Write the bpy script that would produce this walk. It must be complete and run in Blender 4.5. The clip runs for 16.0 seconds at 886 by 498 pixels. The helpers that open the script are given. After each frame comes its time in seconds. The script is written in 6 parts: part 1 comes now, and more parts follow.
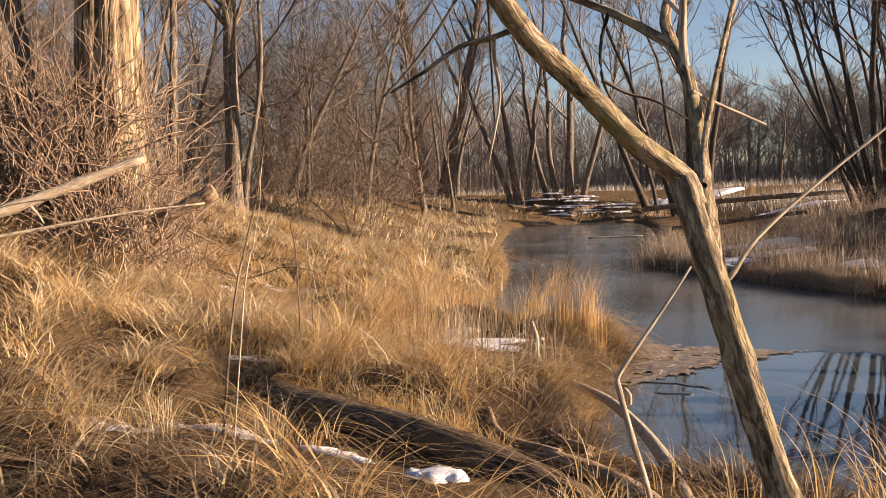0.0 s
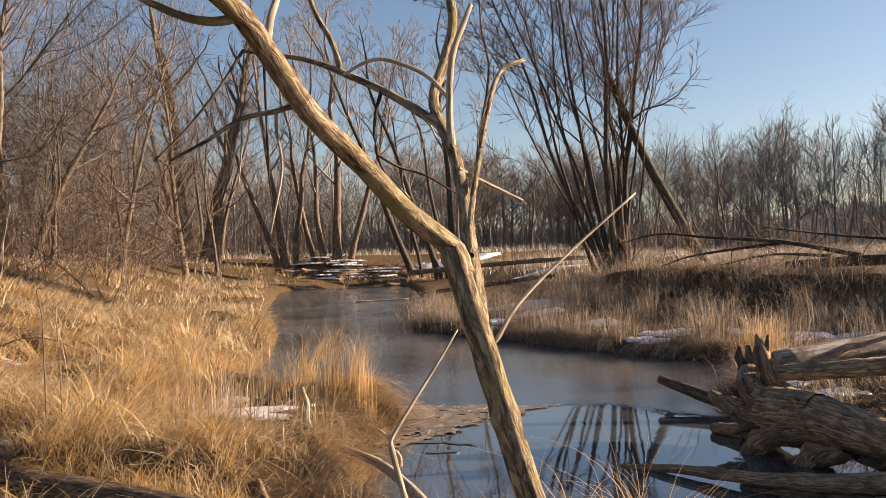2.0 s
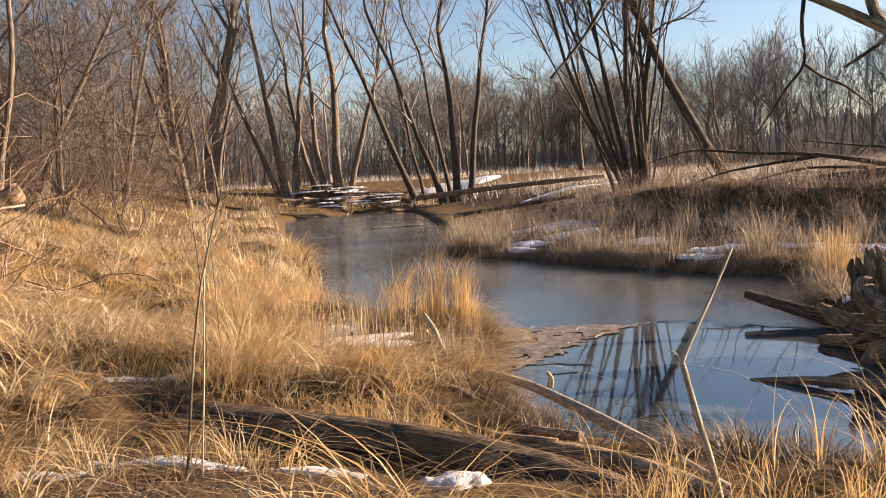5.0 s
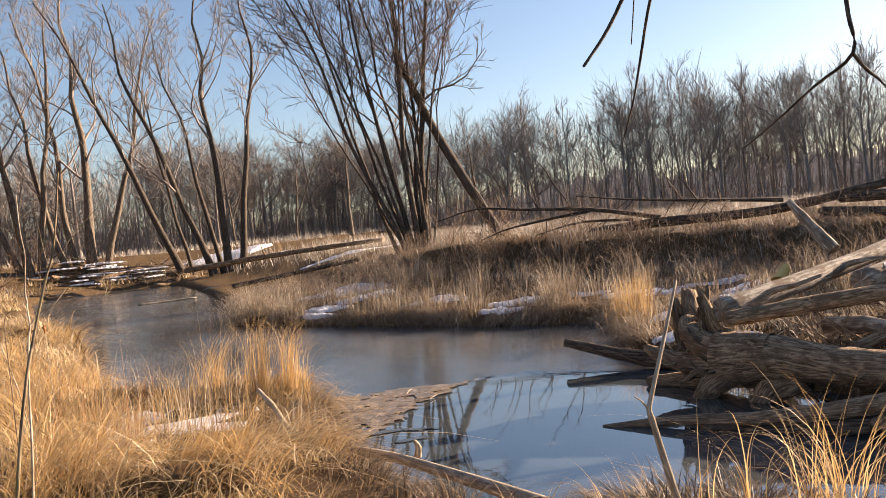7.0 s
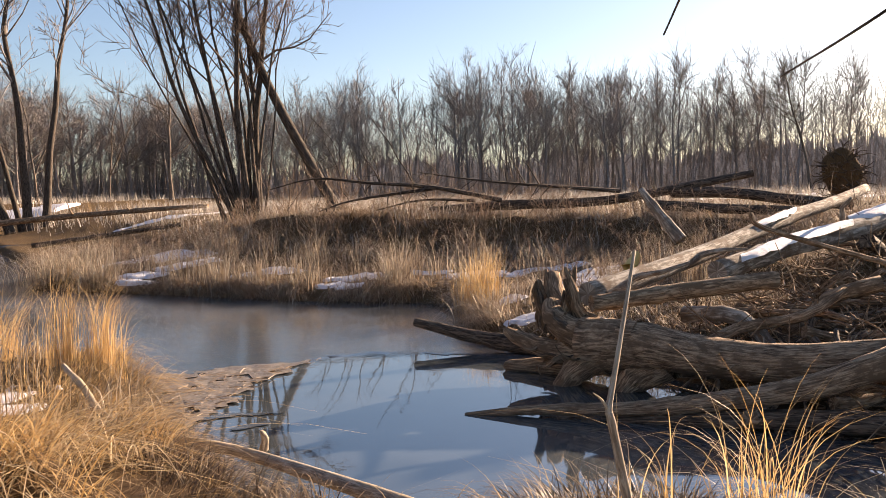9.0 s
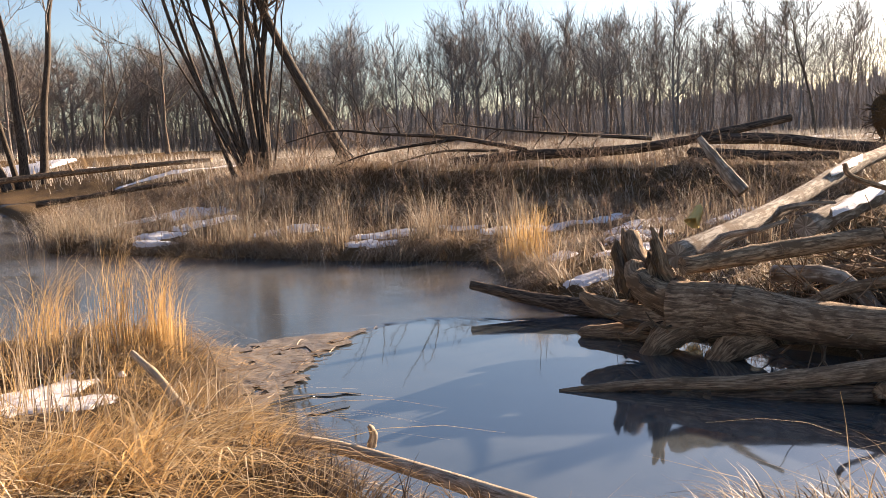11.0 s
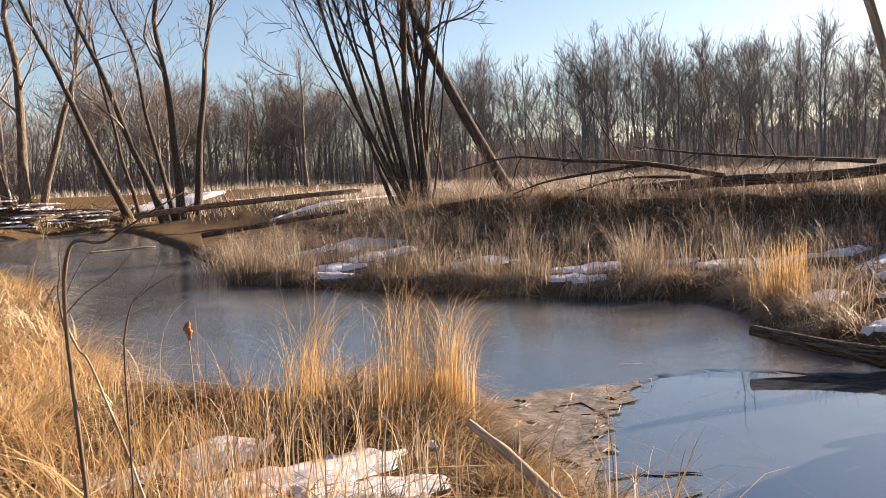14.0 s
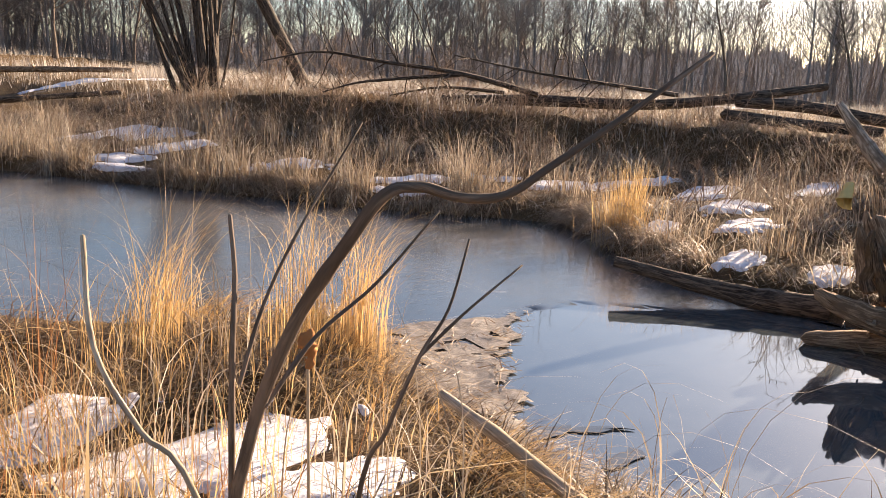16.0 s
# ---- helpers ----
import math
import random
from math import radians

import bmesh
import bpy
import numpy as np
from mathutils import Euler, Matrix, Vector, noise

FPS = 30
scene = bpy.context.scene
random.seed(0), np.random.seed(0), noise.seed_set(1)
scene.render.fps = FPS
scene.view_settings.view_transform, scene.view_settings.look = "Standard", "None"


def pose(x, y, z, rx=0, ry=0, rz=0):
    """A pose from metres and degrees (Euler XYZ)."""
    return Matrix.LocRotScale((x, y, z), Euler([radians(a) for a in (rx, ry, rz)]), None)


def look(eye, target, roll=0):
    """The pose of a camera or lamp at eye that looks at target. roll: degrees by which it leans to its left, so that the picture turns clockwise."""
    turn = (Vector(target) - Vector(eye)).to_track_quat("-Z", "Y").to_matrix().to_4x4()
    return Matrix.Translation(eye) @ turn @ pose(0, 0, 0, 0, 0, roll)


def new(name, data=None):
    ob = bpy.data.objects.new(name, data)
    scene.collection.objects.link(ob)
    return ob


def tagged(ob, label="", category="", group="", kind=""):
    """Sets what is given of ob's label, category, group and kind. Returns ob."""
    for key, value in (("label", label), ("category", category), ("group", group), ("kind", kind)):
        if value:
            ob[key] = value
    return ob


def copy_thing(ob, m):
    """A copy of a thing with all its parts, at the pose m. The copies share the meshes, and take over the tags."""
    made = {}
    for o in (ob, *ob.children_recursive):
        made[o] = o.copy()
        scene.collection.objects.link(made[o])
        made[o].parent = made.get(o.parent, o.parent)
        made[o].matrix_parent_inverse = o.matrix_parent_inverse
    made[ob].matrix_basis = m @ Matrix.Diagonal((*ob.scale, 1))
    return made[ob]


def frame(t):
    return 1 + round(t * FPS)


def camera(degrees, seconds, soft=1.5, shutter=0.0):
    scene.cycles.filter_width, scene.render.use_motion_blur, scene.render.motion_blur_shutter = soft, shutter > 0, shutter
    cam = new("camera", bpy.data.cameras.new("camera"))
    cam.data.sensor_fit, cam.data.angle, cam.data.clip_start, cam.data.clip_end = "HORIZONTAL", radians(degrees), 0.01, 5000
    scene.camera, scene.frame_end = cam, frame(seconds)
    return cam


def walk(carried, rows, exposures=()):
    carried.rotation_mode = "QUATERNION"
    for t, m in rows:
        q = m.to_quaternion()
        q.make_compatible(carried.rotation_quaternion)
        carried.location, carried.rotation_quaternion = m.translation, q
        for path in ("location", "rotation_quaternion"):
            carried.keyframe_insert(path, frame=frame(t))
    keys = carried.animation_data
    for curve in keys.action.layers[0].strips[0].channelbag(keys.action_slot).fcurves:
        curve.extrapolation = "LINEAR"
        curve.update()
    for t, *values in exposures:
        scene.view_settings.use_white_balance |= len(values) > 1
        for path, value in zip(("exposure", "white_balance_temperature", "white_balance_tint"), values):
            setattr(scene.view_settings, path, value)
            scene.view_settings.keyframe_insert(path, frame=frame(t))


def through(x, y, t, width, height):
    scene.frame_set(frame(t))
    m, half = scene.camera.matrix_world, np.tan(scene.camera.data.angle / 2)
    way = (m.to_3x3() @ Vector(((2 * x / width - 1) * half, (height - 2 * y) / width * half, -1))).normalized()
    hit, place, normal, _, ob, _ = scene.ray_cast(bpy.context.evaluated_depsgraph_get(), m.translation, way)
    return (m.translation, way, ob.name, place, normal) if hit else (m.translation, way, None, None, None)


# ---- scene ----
cam = camera(57.2, 16.0, soft=0.85)
PATH = [
    (0, (1.884, 0.232, 2.093), (1.052, 2.306, 1.948), -1.8),
    (0.5, (1.866, 0.183, 2.110), (1.269, 2.341, 2.065), -1.4),
    (1, (1.863, 0.167, 2.115), (1.473, 2.372, 2.126), -1.3),
    (1.5, (1.868, 0.168, 2.110), (1.612, 2.392, 2.136), -1.5),
    (2, (1.869, 0.170, 2.107), (1.656, 2.399, 2.119), -1.5),
    (2.5, (1.803, 0.160, 2.099), (1.493, 2.379, 2.065), -1.6),
    (3, (1.562, 0.217, 2.063), (1.096, 2.407, 1.964), -1.9),
    (3.2, (1.455, 0.250, 2.082), (0.939, 2.426, 1.957), -1.7),
    (5.3, (0.314, 0.152, 2.149), (0.343, 2.383, 1.945), -4.0),
    (5.5, (0.234, 0.254, 2.068), (0.455, 2.474, 1.860), -4.5),
    (6, (0.028, 0.396, 2.135), (0.560, 2.559, 1.889), -2.4),
    (6.5, (-0.147, 0.692, 2.029), (0.041, 2.922, 1.943), -3.9),
    (7, (-0.241, 0.847, 2.062), (0.235, 3.034, 2.003), -5.3),
    (7.5, (-0.323, 0.942, 2.028), (0.576, 2.990, 1.904), -5.7),
    (8, (-0.262, 1.262, 1.981), (0.808, 3.223, 1.811), -3.9),
    (8.5, (-0.289, 1.483, 1.990), (0.724, 3.474, 1.828), -1.7),
    (9, (-0.320, 1.794, 1.939), (0.607, 3.828, 1.794), -1.3),
    (9.2, (-0.342, 1.910, 1.988), (0.556, 3.956, 1.829), -1.0),
    (11.3, (-0.830, 2.959, 2.070), (0.095, 4.976, 1.758), -2.5),
    (11.5, (-0.880, 3.128, 2.088), (-0.022, 5.171, 1.758), -2.8),
    (12, (-1.015, 3.339, 2.084), (-0.177, 5.385, 1.728), -3.4),
    (12.5, (-1.210, 3.532, 2.090), (-0.438, 5.611, 1.765), -3.9),
    (13, (-1.381, 3.793, 2.028), (-0.822, 5.946, 1.761), -5.0),
    (13.5, (-1.539, 4.194, 2.010), (-1.035, 6.366, 1.793), -5.1),
    (14, (-1.704, 4.512, 1.998), (-1.063, 6.651, 1.811), -2.8),
    (14.5, (-1.835, 4.855, 1.931), (-1.109, 6.960, 1.680), -1.5),
    (15, (-1.958, 5.219, 1.979), (-0.973, 7.196, 1.606), -1.7),
    (15.5, (-2.061, 5.459, 2.008), (-0.887, 7.310, 1.544), 3.1),
    (16, (-2.162, 5.876, 1.973), (-0.950, 7.706, 1.522), 3.2),
]
walk(cam, [(t, look(eye, target, roll)) for t, eye, target, roll in PATH],
     exposures=[(0.0, 1.5, 6950, 20), (2.0, 1.55, 6900, 18), (6.0, 1.82, 6800, 18), (9.0, 1.88, 6900, 20), (12.0, 2.0, 6900, 18), (13.5, 1.8, 6750, 18), (16.0, 2.1, 6800, 18)])

# ---- light: low winter sun and clear sky ----
SUN_AZ, SUN_EL = 74.0, 17.0
world = bpy.data.worlds.new("winter_sky")
scene.world = world
world.use_nodes = True
wn = world.node_tree.nodes
sky = wn.new("ShaderNodeTexSky")
sky.sky_type = "NISHITA"
sky.sun_disc = False
sky.sun_elevation, sky.sun_rotation = radians(SUN_EL), radians(SUN_AZ)
sky.air_density, sky.dust_density, sky.ozone_density = 1.0, 0.65, 2.2
world.node_tree.links.new(sky.outputs[0], wn["Background"].inputs[0])
wn["Background"].inputs[1].default_value = 0.052
sun_data = bpy.data.lights.new("sun", "SUN")
sun_data.energy, sun_data.angle, sun_data.color = 5.0, radians(0.6), (1.0, 0.80, 0.57)
sun = new("sun", sun_data)
sun_dir = Vector((math.cos(radians(SUN_EL)) * math.sin(radians(SUN_AZ)),
                  math.cos(radians(SUN_EL)) * math.cos(radians(SUN_AZ)), math.sin(radians(SUN_EL))))
sun.matrix_world = look(sun_dir * 200, (0, 0, 0))

rng = np.random.default_rng(7)


# ---- materials ----
class Nodes:
    """A short hand for building node materials."""

    def __init__(self, name):
        self.mat = bpy.data.materials.new(name)
        self.mat.use_nodes = True
        self.tree = self.mat.node_tree
        self.bsdf = self.tree.nodes["Principled BSDF"]
        self.out = self.tree.nodes["Material Output"]

    def add(self, kind, **values):
        node = self.tree.nodes.new(kind)
        for key, value in values.items():
            if key in node.inputs:
                node.inputs[key].default_value = value
        return node

    def link(self, a, b):
        self.tree.links.new(a, b)

    def coords(self, attribute="", stretch=(1, 1, 1)):
        if attribute:
            node = self.add("ShaderNodeAttribute")
            node.attribute_name = attribute
            out = node.outputs["Vector"]
        else:
            out = self.add("ShaderNodeTexCoord").outputs["Object"]
        mapping = self.add("ShaderNodeMapping", Scale=stretch)
        self.link(out, mapping.inputs["Vector"])
        return mapping.outputs["Vector"]

    def noise(self, vector, scale, detail=4.0, rough=0.6, distortion=0.0):
        node = self.add("ShaderNodeTexNoise", Scale=scale, Detail=detail, Roughness=rough, Distortion=distortion)
        self.link(vector, node.inputs["Vector"])
        return node.outputs[0]

    def ramp(self, value, stops):
        node = self.add("ShaderNodeValToRGB")
        ramp = node.color_ramp
        while len(ramp.elements) < len(stops):
            ramp.elements.new(0.5)
        for element, (place, colour) in zip(ramp.elements, stops):
            element.position, element.color = place, (*colour, 1)
        self.link(value, node.inputs[0])
        return node.outputs[0]

    def mix(self, factor, a, b, blend="MIX"):
        node = self.add("ShaderNodeMix")
        node.data_type, node.blend_type = "RGBA", blend
        for value, socket in ((factor, node.inputs[0]), (a, node.inputs[6]), (b, node.inputs[7])):
            if isinstance(value, (int, float)):
                socket.default_value = value
            elif isinstance(value, tuple):
                socket.default_value = (*value, 1)
            else:
                self.link(value, socket)
        return node.outputs[2]

    def bump(self, height, strength, distance):
        node = self.add("ShaderNodeBump", Strength=strength, Distance=distance)
        self.link(height, node.inputs["Height"])
        self.link(node.outputs[0], self.bsdf.inputs["Normal"])
        return node.outputs[0]

    def island(self):
        return self.add("ShaderNodeNewGeometry").outputs["Random Per Island"]

    def finish(self, colour, rough=0.85, specular=0.3):
        if isinstance(colour, tuple):
            self.bsdf.inputs["Base Color"].default_value = (*colour, 1)
        else:
            self.link(colour, self.bsdf.inputs["Base Color"])
        self.bsdf.inputs["Roughness"].default_value = rough
        self.bsdf.inputs["Specular IOR Level"].default_value = specular
        return self.mat


def bark_material(name, dark, light, fissure=1.0, patches=None, fine=60.0, relief=0.012, stretch=0.16):
    """Bark along the limb: long fissures, mottling, and optional patches of moss or bare wood."""
    n = Nodes(name)
    along = n.coords("bark", (1, 1, stretch))
    plain = n.coords("bark")
    furrow = n.noise(along, fine, 5, 0.65, 0.6)
    mottle = n.noise(plain, 7.0, 4, 0.6)
    colour = n.ramp(furrow, [(0.38, tuple(c * (1 - 0.75 * fissure) for c in dark)), (0.48, dark), (0.60, light)])
    colour = n.mix(n.ramp(mottle, [(0.4, (0, 0, 0)), (0.75, (0.35, 0.35, 0.35))]), colour, light)
    if patches:
        spots = n.ramp(n.noise(plain, 3.3, 5, 0.7), [(0.5, (0, 0, 0)), (0.62, (1, 1, 1))])
        colour = n.mix(spots, colour, patches)
    n.bump(furrow, 1.0 * fissure, relief)
    return n.finish(colour, 0.9, 0.2)


def grass_material(name, colours, through=0.35):
    n = Nodes(name)
    pick = n.island()
    count = len(colours) - 1
    colour = n.ramp(pick, [(i / count, c) for i, c in enumerate(colours)])
    streak = n.noise(n.coords(), 9.0, 3, 0.6)
    colour = n.mix(n.ramp(streak, [(0.3, (0, 0, 0)), (0.75, (0.35, 0.35, 0.35))]), colour, colours[0])
    # Broad noise patches tint the blades towards the ramp's first, darkest colour.
    darker_patch = n.noise(n.coords(), 2.3, 4, 0.65)
    colour = n.mix(n.ramp(darker_patch, [(0.5, (0, 0, 0)), (0.68, (0.4, 0.4, 0.4))]), colour, colours[0])
    n.finish(colour, 0.55, 0.4)
    glow = n.add("ShaderNodeBsdfTranslucent")
    n.link(colour, glow.inputs["Color"])
    blend = n.add("ShaderNodeMixShader", Fac=through)
    blend.inputs[0].default_value = through
    n.link(n.bsdf.outputs[0], blend.inputs[1])
    n.link(glow.outputs[0], blend.inputs[2])
    n.link(blend.outputs[0], n.out.inputs[0])
    return n.mat


def ground_material():
    n = Nodes("winter_ground")
    at = n.coords()
    straw = n.noise(n.coords("", (1.0, 3.5, 1.0)), 26.0, 6, 0.7, 1.2)
    patch = n.noise(at, 0.8, 5, 0.62)
    colour = n.ramp(straw, [(0.3, (0.032, 0.021, 0.012)), (0.5, (0.105, 0.068, 0.034)), (0.7, (0.27, 0.19, 0.10))])
    colour = n.mix(n.ramp(patch, [(0.42, (0, 0, 0)), (0.62, (0.8, 0.8, 0.8))]), colour, (0.10, 0.065, 0.04))
    frost = n.ramp(n.noise(at, 0.22, 6, 0.7), [(0.60, (0, 0, 0)), (0.68, (0.45, 0.45, 0.45))])
    colour = n.mix(frost, colour, (0.55, 0.54, 0.53))
    n.bump(straw, 0.8, 0.04)
    return n.finish(colour, 0.95, 0.1)


def snow_material():
    n = Nodes("old_snow")
    at = n.coords()
    lumps = n.noise(at, 9.0, 6, 0.65)
    dirt = n.ramp(n.noise(at, 30.0, 4, 0.7), [(0.60, (0, 0, 0)), (0.74, (0.7, 0.7, 0.7))])
    colour = n.mix(dirt, (0.68, 0.69, 0.74), (0.34, 0.27, 0.19))
    n.bump(lumps, 0.6, 0.04)
    return n.finish(colour, 0.7, 0.3)


def water_material():
    n = Nodes("creek_water")
    at = n.coords()
    ripple = n.noise(at, 3.0, 3, 0.5)
    skim = n.noise(at, 1.1, 6, 0.7, 0.8)
    n.bump(ripple, 0.04, 0.02)
    n.bsdf.inputs["IOR"].default_value = 1.95
    n.finish(n.ramp(skim, [(0.35, (0.045, 0.055, 0.062)), (0.62, (0.07, 0.082, 0.09)), (0.74, (0.11, 0.12, 0.125))]), 0.03, 1.0)
    n.link(n.ramp(skim, [(0.4, (0.02,) * 3), (0.62, (0.06,) * 3), (0.75, (0.16,) * 3)]), n.bsdf.inputs["Roughness"])
    return n.mat


def ice_material():
    n = Nodes("thin_grey_ice")
    at = n.coords()
    big = n.noise(at, 0.35, 6, 0.6, 0.5)
    small = n.noise(n.coords("", (1, 2.2, 1)), 4.0, 6, 0.7, 0.8)
    colour = n.ramp(big, [(0.35, (0.035, 0.04, 0.045)), (0.65, (0.095, 0.105, 0.115))])
    colour = n.mix(n.ramp(small, [(0.6, (0, 0, 0)), (0.72, (0.5, 0.5, 0.5))]), colour, (0.34, 0.34, 0.35))
    n.link(n.ramp(big, [(0.3, (0.07, 0.07, 0.07)), (0.7, (0.22, 0.22, 0.22))]), n.bsdf.inputs["Roughness"])
    n.bump(small, 0.10, 0.02)
    n.link(colour, n.bsdf.inputs["Base Color"])
    n.bsdf.inputs["IOR"].default_value = 1.45
    n.bsdf.inputs["Specular IOR Level"].default_value = 1.0
    return n.mat


def slush_material():
    n = Nodes("brown_slush_ice")
    at = n.coords()
    grit = n.noise(n.coords("", (1.2, 3, 1)), 14.0, 7, 0.72, 0.7)
    colour = n.ramp(grit, [(0.32, (0.06, 0.049, 0.04)), (0.55, (0.20, 0.172, 0.145)), (0.72, (0.40, 0.37, 0.335))])
    n.link(n.ramp(n.noise(at, 2.5, 4), [(0.35, (0.25,) * 3), (0.7, (0.75,) * 3)]), n.bsdf.inputs["Roughness"])
    n.bump(grit, 0.5, 0.02)
    n.link(colour, n.bsdf.inputs["Base Color"])
    return n.mat


M_BARK_GREY = bark_material("grey_brown_bark", (0.11, 0.085, 0.06), (0.27, 0.215, 0.15), 1.0, (0.20, 0.17, 0.085), 55, 0.012)
M_BARK_HERO = bark_material("furrowed_mossy_bark", (0.15, 0.11, 0.07), (0.42, 0.335, 0.235), 1.0, (0.27, 0.225, 0.105), 62, 0.02, 0.3)
M_BARK_PALE = bark_material("pale_bare_wood", (0.28, 0.22, 0.16), (0.50, 0.43, 0.34), 0.6, (0.36, 0.29, 0.2), 60, 0.004)
M_BARK_DARK = bark_material("dark_willow_bark", (0.052, 0.042, 0.034), (0.14, 0.112, 0.088), 1.0, None, 30, 0.02)
# Paler than the nearer bark: distance haze is put into this colour.
M_BARK_HAZED = bark_material("haze_paled_bark", (0.19, 0.165, 0.15), (0.34, 0.305, 0.28), 0.5, None, 12, 0.02)
M_BARK_WOODS = bark_material("woodland_bark", (0.095, 0.075, 0.06), (0.25, 0.205, 0.16), 0.9, None, 18, 0.02)
M_BARK_RIDGE = bark_material("deeply_ridged_bark", (0.15, 0.105, 0.065), (0.40, 0.31, 0.20), 1.0, None, 9, 0.05)
M_TWIG = bark_material("thin_twigs", (0.10, 0.074, 0.057), (0.20, 0.15, 0.115), 0.4, None, 80, 0.002)
M_WEED = bark_material("brown_weed_stems", (0.19, 0.13, 0.09), (0.36, 0.27, 0.20), 0.4, None, 80, 0.002)
M_DRIFT = bark_material("weathered_driftwood", (0.185, 0.122, 0.077), (0.42, 0.31, 0.205), 0.9, (0.14, 0.095, 0.06), 40, 0.016)
M_DRIFT_DARK = bark_material("wet_dark_driftwood", (0.065, 0.048, 0.036), (0.17, 0.13, 0.095), 0.9, None, 40, 0.012)
M_BIRCH = bark_material("pale_sycamore_bark", (0.19, 0.16, 0.13), (0.44, 0.40, 0.345), 0.7, (0.15, 0.11, 0.08), 22, 0.01)
M_LOG = bark_material("dark_furrowed_log_bark", (0.065, 0.046, 0.032), (0.215, 0.155, 0.105), 1.0, (0.13, 0.085, 0.045), 48, 0.02)
M_GRASS = grass_material("golden_dry_grass", [(0.15, 0.09, 0.045), (0.55, 0.39, 0.20), (0.86, 0.68, 0.42), (0.26, 0.17, 0.085), (0.95, 0.83, 0.60), (0.46, 0.31, 0.155), (0.90, 0.74, 0.48)], 0.3)
M_TUFT = grass_material("bright_straw_grass", [(0.40, 0.245, 0.10), (0.60, 0.41, 0.19), (0.74, 0.56, 0.30), (0.50, 0.31, 0.12)], 0.42)
M_BAR = grass_material("pale_tan_grass", [(0.12, 0.085, 0.058), (0.36, 0.275, 0.19), (0.66, 0.56, 0.43), (0.20, 0.145, 0.10), (0.80, 0.72, 0.59)], 0.3)
# Brown straw, darkened further to stand in for shade between the tussocks.
M_MAT = grass_material("shade_dark_brown_straw", [(0.045, 0.028, 0.016), (0.15, 0.095, 0.05), (0.40, 0.29, 0.16), (0.075, 0.047, 0.026), (0.22, 0.145, 0.075)], 0.08)
M_SEDGE = grass_material("brown_sedge", [(0.15, 0.10, 0.066), (0.30, 0.215, 0.14), (0.50, 0.38, 0.26), (0.22, 0.14, 0.085)], 0.25)
M_RUST = grass_material("rust_red_stalks", [(0.22, 0.09, 0.035), (0.34, 0.15, 0.06), (0.42, 0.22, 0.09)], 0.25)
M_FIELD = grass_material("frosted_meadow_grass", [(0.30, 0.255, 0.21), (0.46, 0.41, 0.35), (0.62, 0.58, 0.53)], 0.25)
M_GROUND, M_SNOW, M_WATER, M_ICE, M_SLUSH = ground_material(), snow_material(), water_material(), ice_material(), slush_material()
M_HEAD = Nodes("cattail_brown").finish((0.34, 0.15, 0.06), 0.95, 0.1)
M_LEAF = Nodes("broken_yellow_wood").finish((0.62, 0.47, 0.18), 0.8, 0.2)


# ---- mesh helpers ----
class Buf:
    """Quads gathered from many strips and tubes, with a coordinate along the bark."""

    def __init__(self):
        self.v, self.q, self.b, self.n = [], [], [], 0

    def add(self, verts, quads, bark=None):
        self.v.append(verts)
        self.q.append(quads + self.n)
        self.b.append(verts if bark is None else bark)
        self.n += len(verts)


def mesh_of(name, buf, material, smooth=True):
    v, q, b = np.concatenate(buf.v), np.concatenate(buf.q), np.concatenate(buf.b)
    me = bpy.data.meshes.new(name)
    me.vertices.add(len(v))
    me.vertices.foreach_set("co", v.astype(np.float32).ravel())
    me.loops.add(q.size)
    me.loops.foreach_set("vertex_index", q.astype(np.int32).ravel())
    me.polygons.add(len(q))
    me.polygons.foreach_set("loop_start", np.arange(0, q.size, 4, dtype=np.int32))
    me.polygons.foreach_set("use_smooth", np.full(len(q), smooth))
    me.update(calc_edges=True)
    attribute = me.attributes.new("bark", "FLOAT_VECTOR", "POINT")
    attribute.data.foreach_set("vector", b.astype(np.float32).ravel())
    me.materials.append(material)
    return me


def part(name, buf, material, parent=None, label="", smooth=True):
    ob = new(name, mesh_of(name, buf, material, smooth))
    if parent is not None:
        ob.parent = parent
    return tagged(ob, label)


def unit(v):
    return v / max(np.linalg.norm(v), 1e-9)


def smooth_path(points, steps=4):
    """A Catmull-Rom line through the points."""
    p = np.array(points, float)
    if len(p) < 3:
        return np.array([p[0] + (p[-1] - p[0]) * s for s in np.linspace(0, 1, steps + 1)])
    ext = np.vstack([2 * p[0] - p[1], p, 2 * p[-1] - p[-2]])
    out = []
    for i in range(len(p) - 1):
        a, b, c, d = ext[i:i + 4]
        for s in np.arange(steps) / steps:
            out.append(0.5 * (2 * b + (c - a) * s + (2 * a - 5 * b + 4 * c - d) * s * s + (3 * b - a - 3 * c + d) * s ** 3))
    out.append(p[-1])
    return np.array(out)


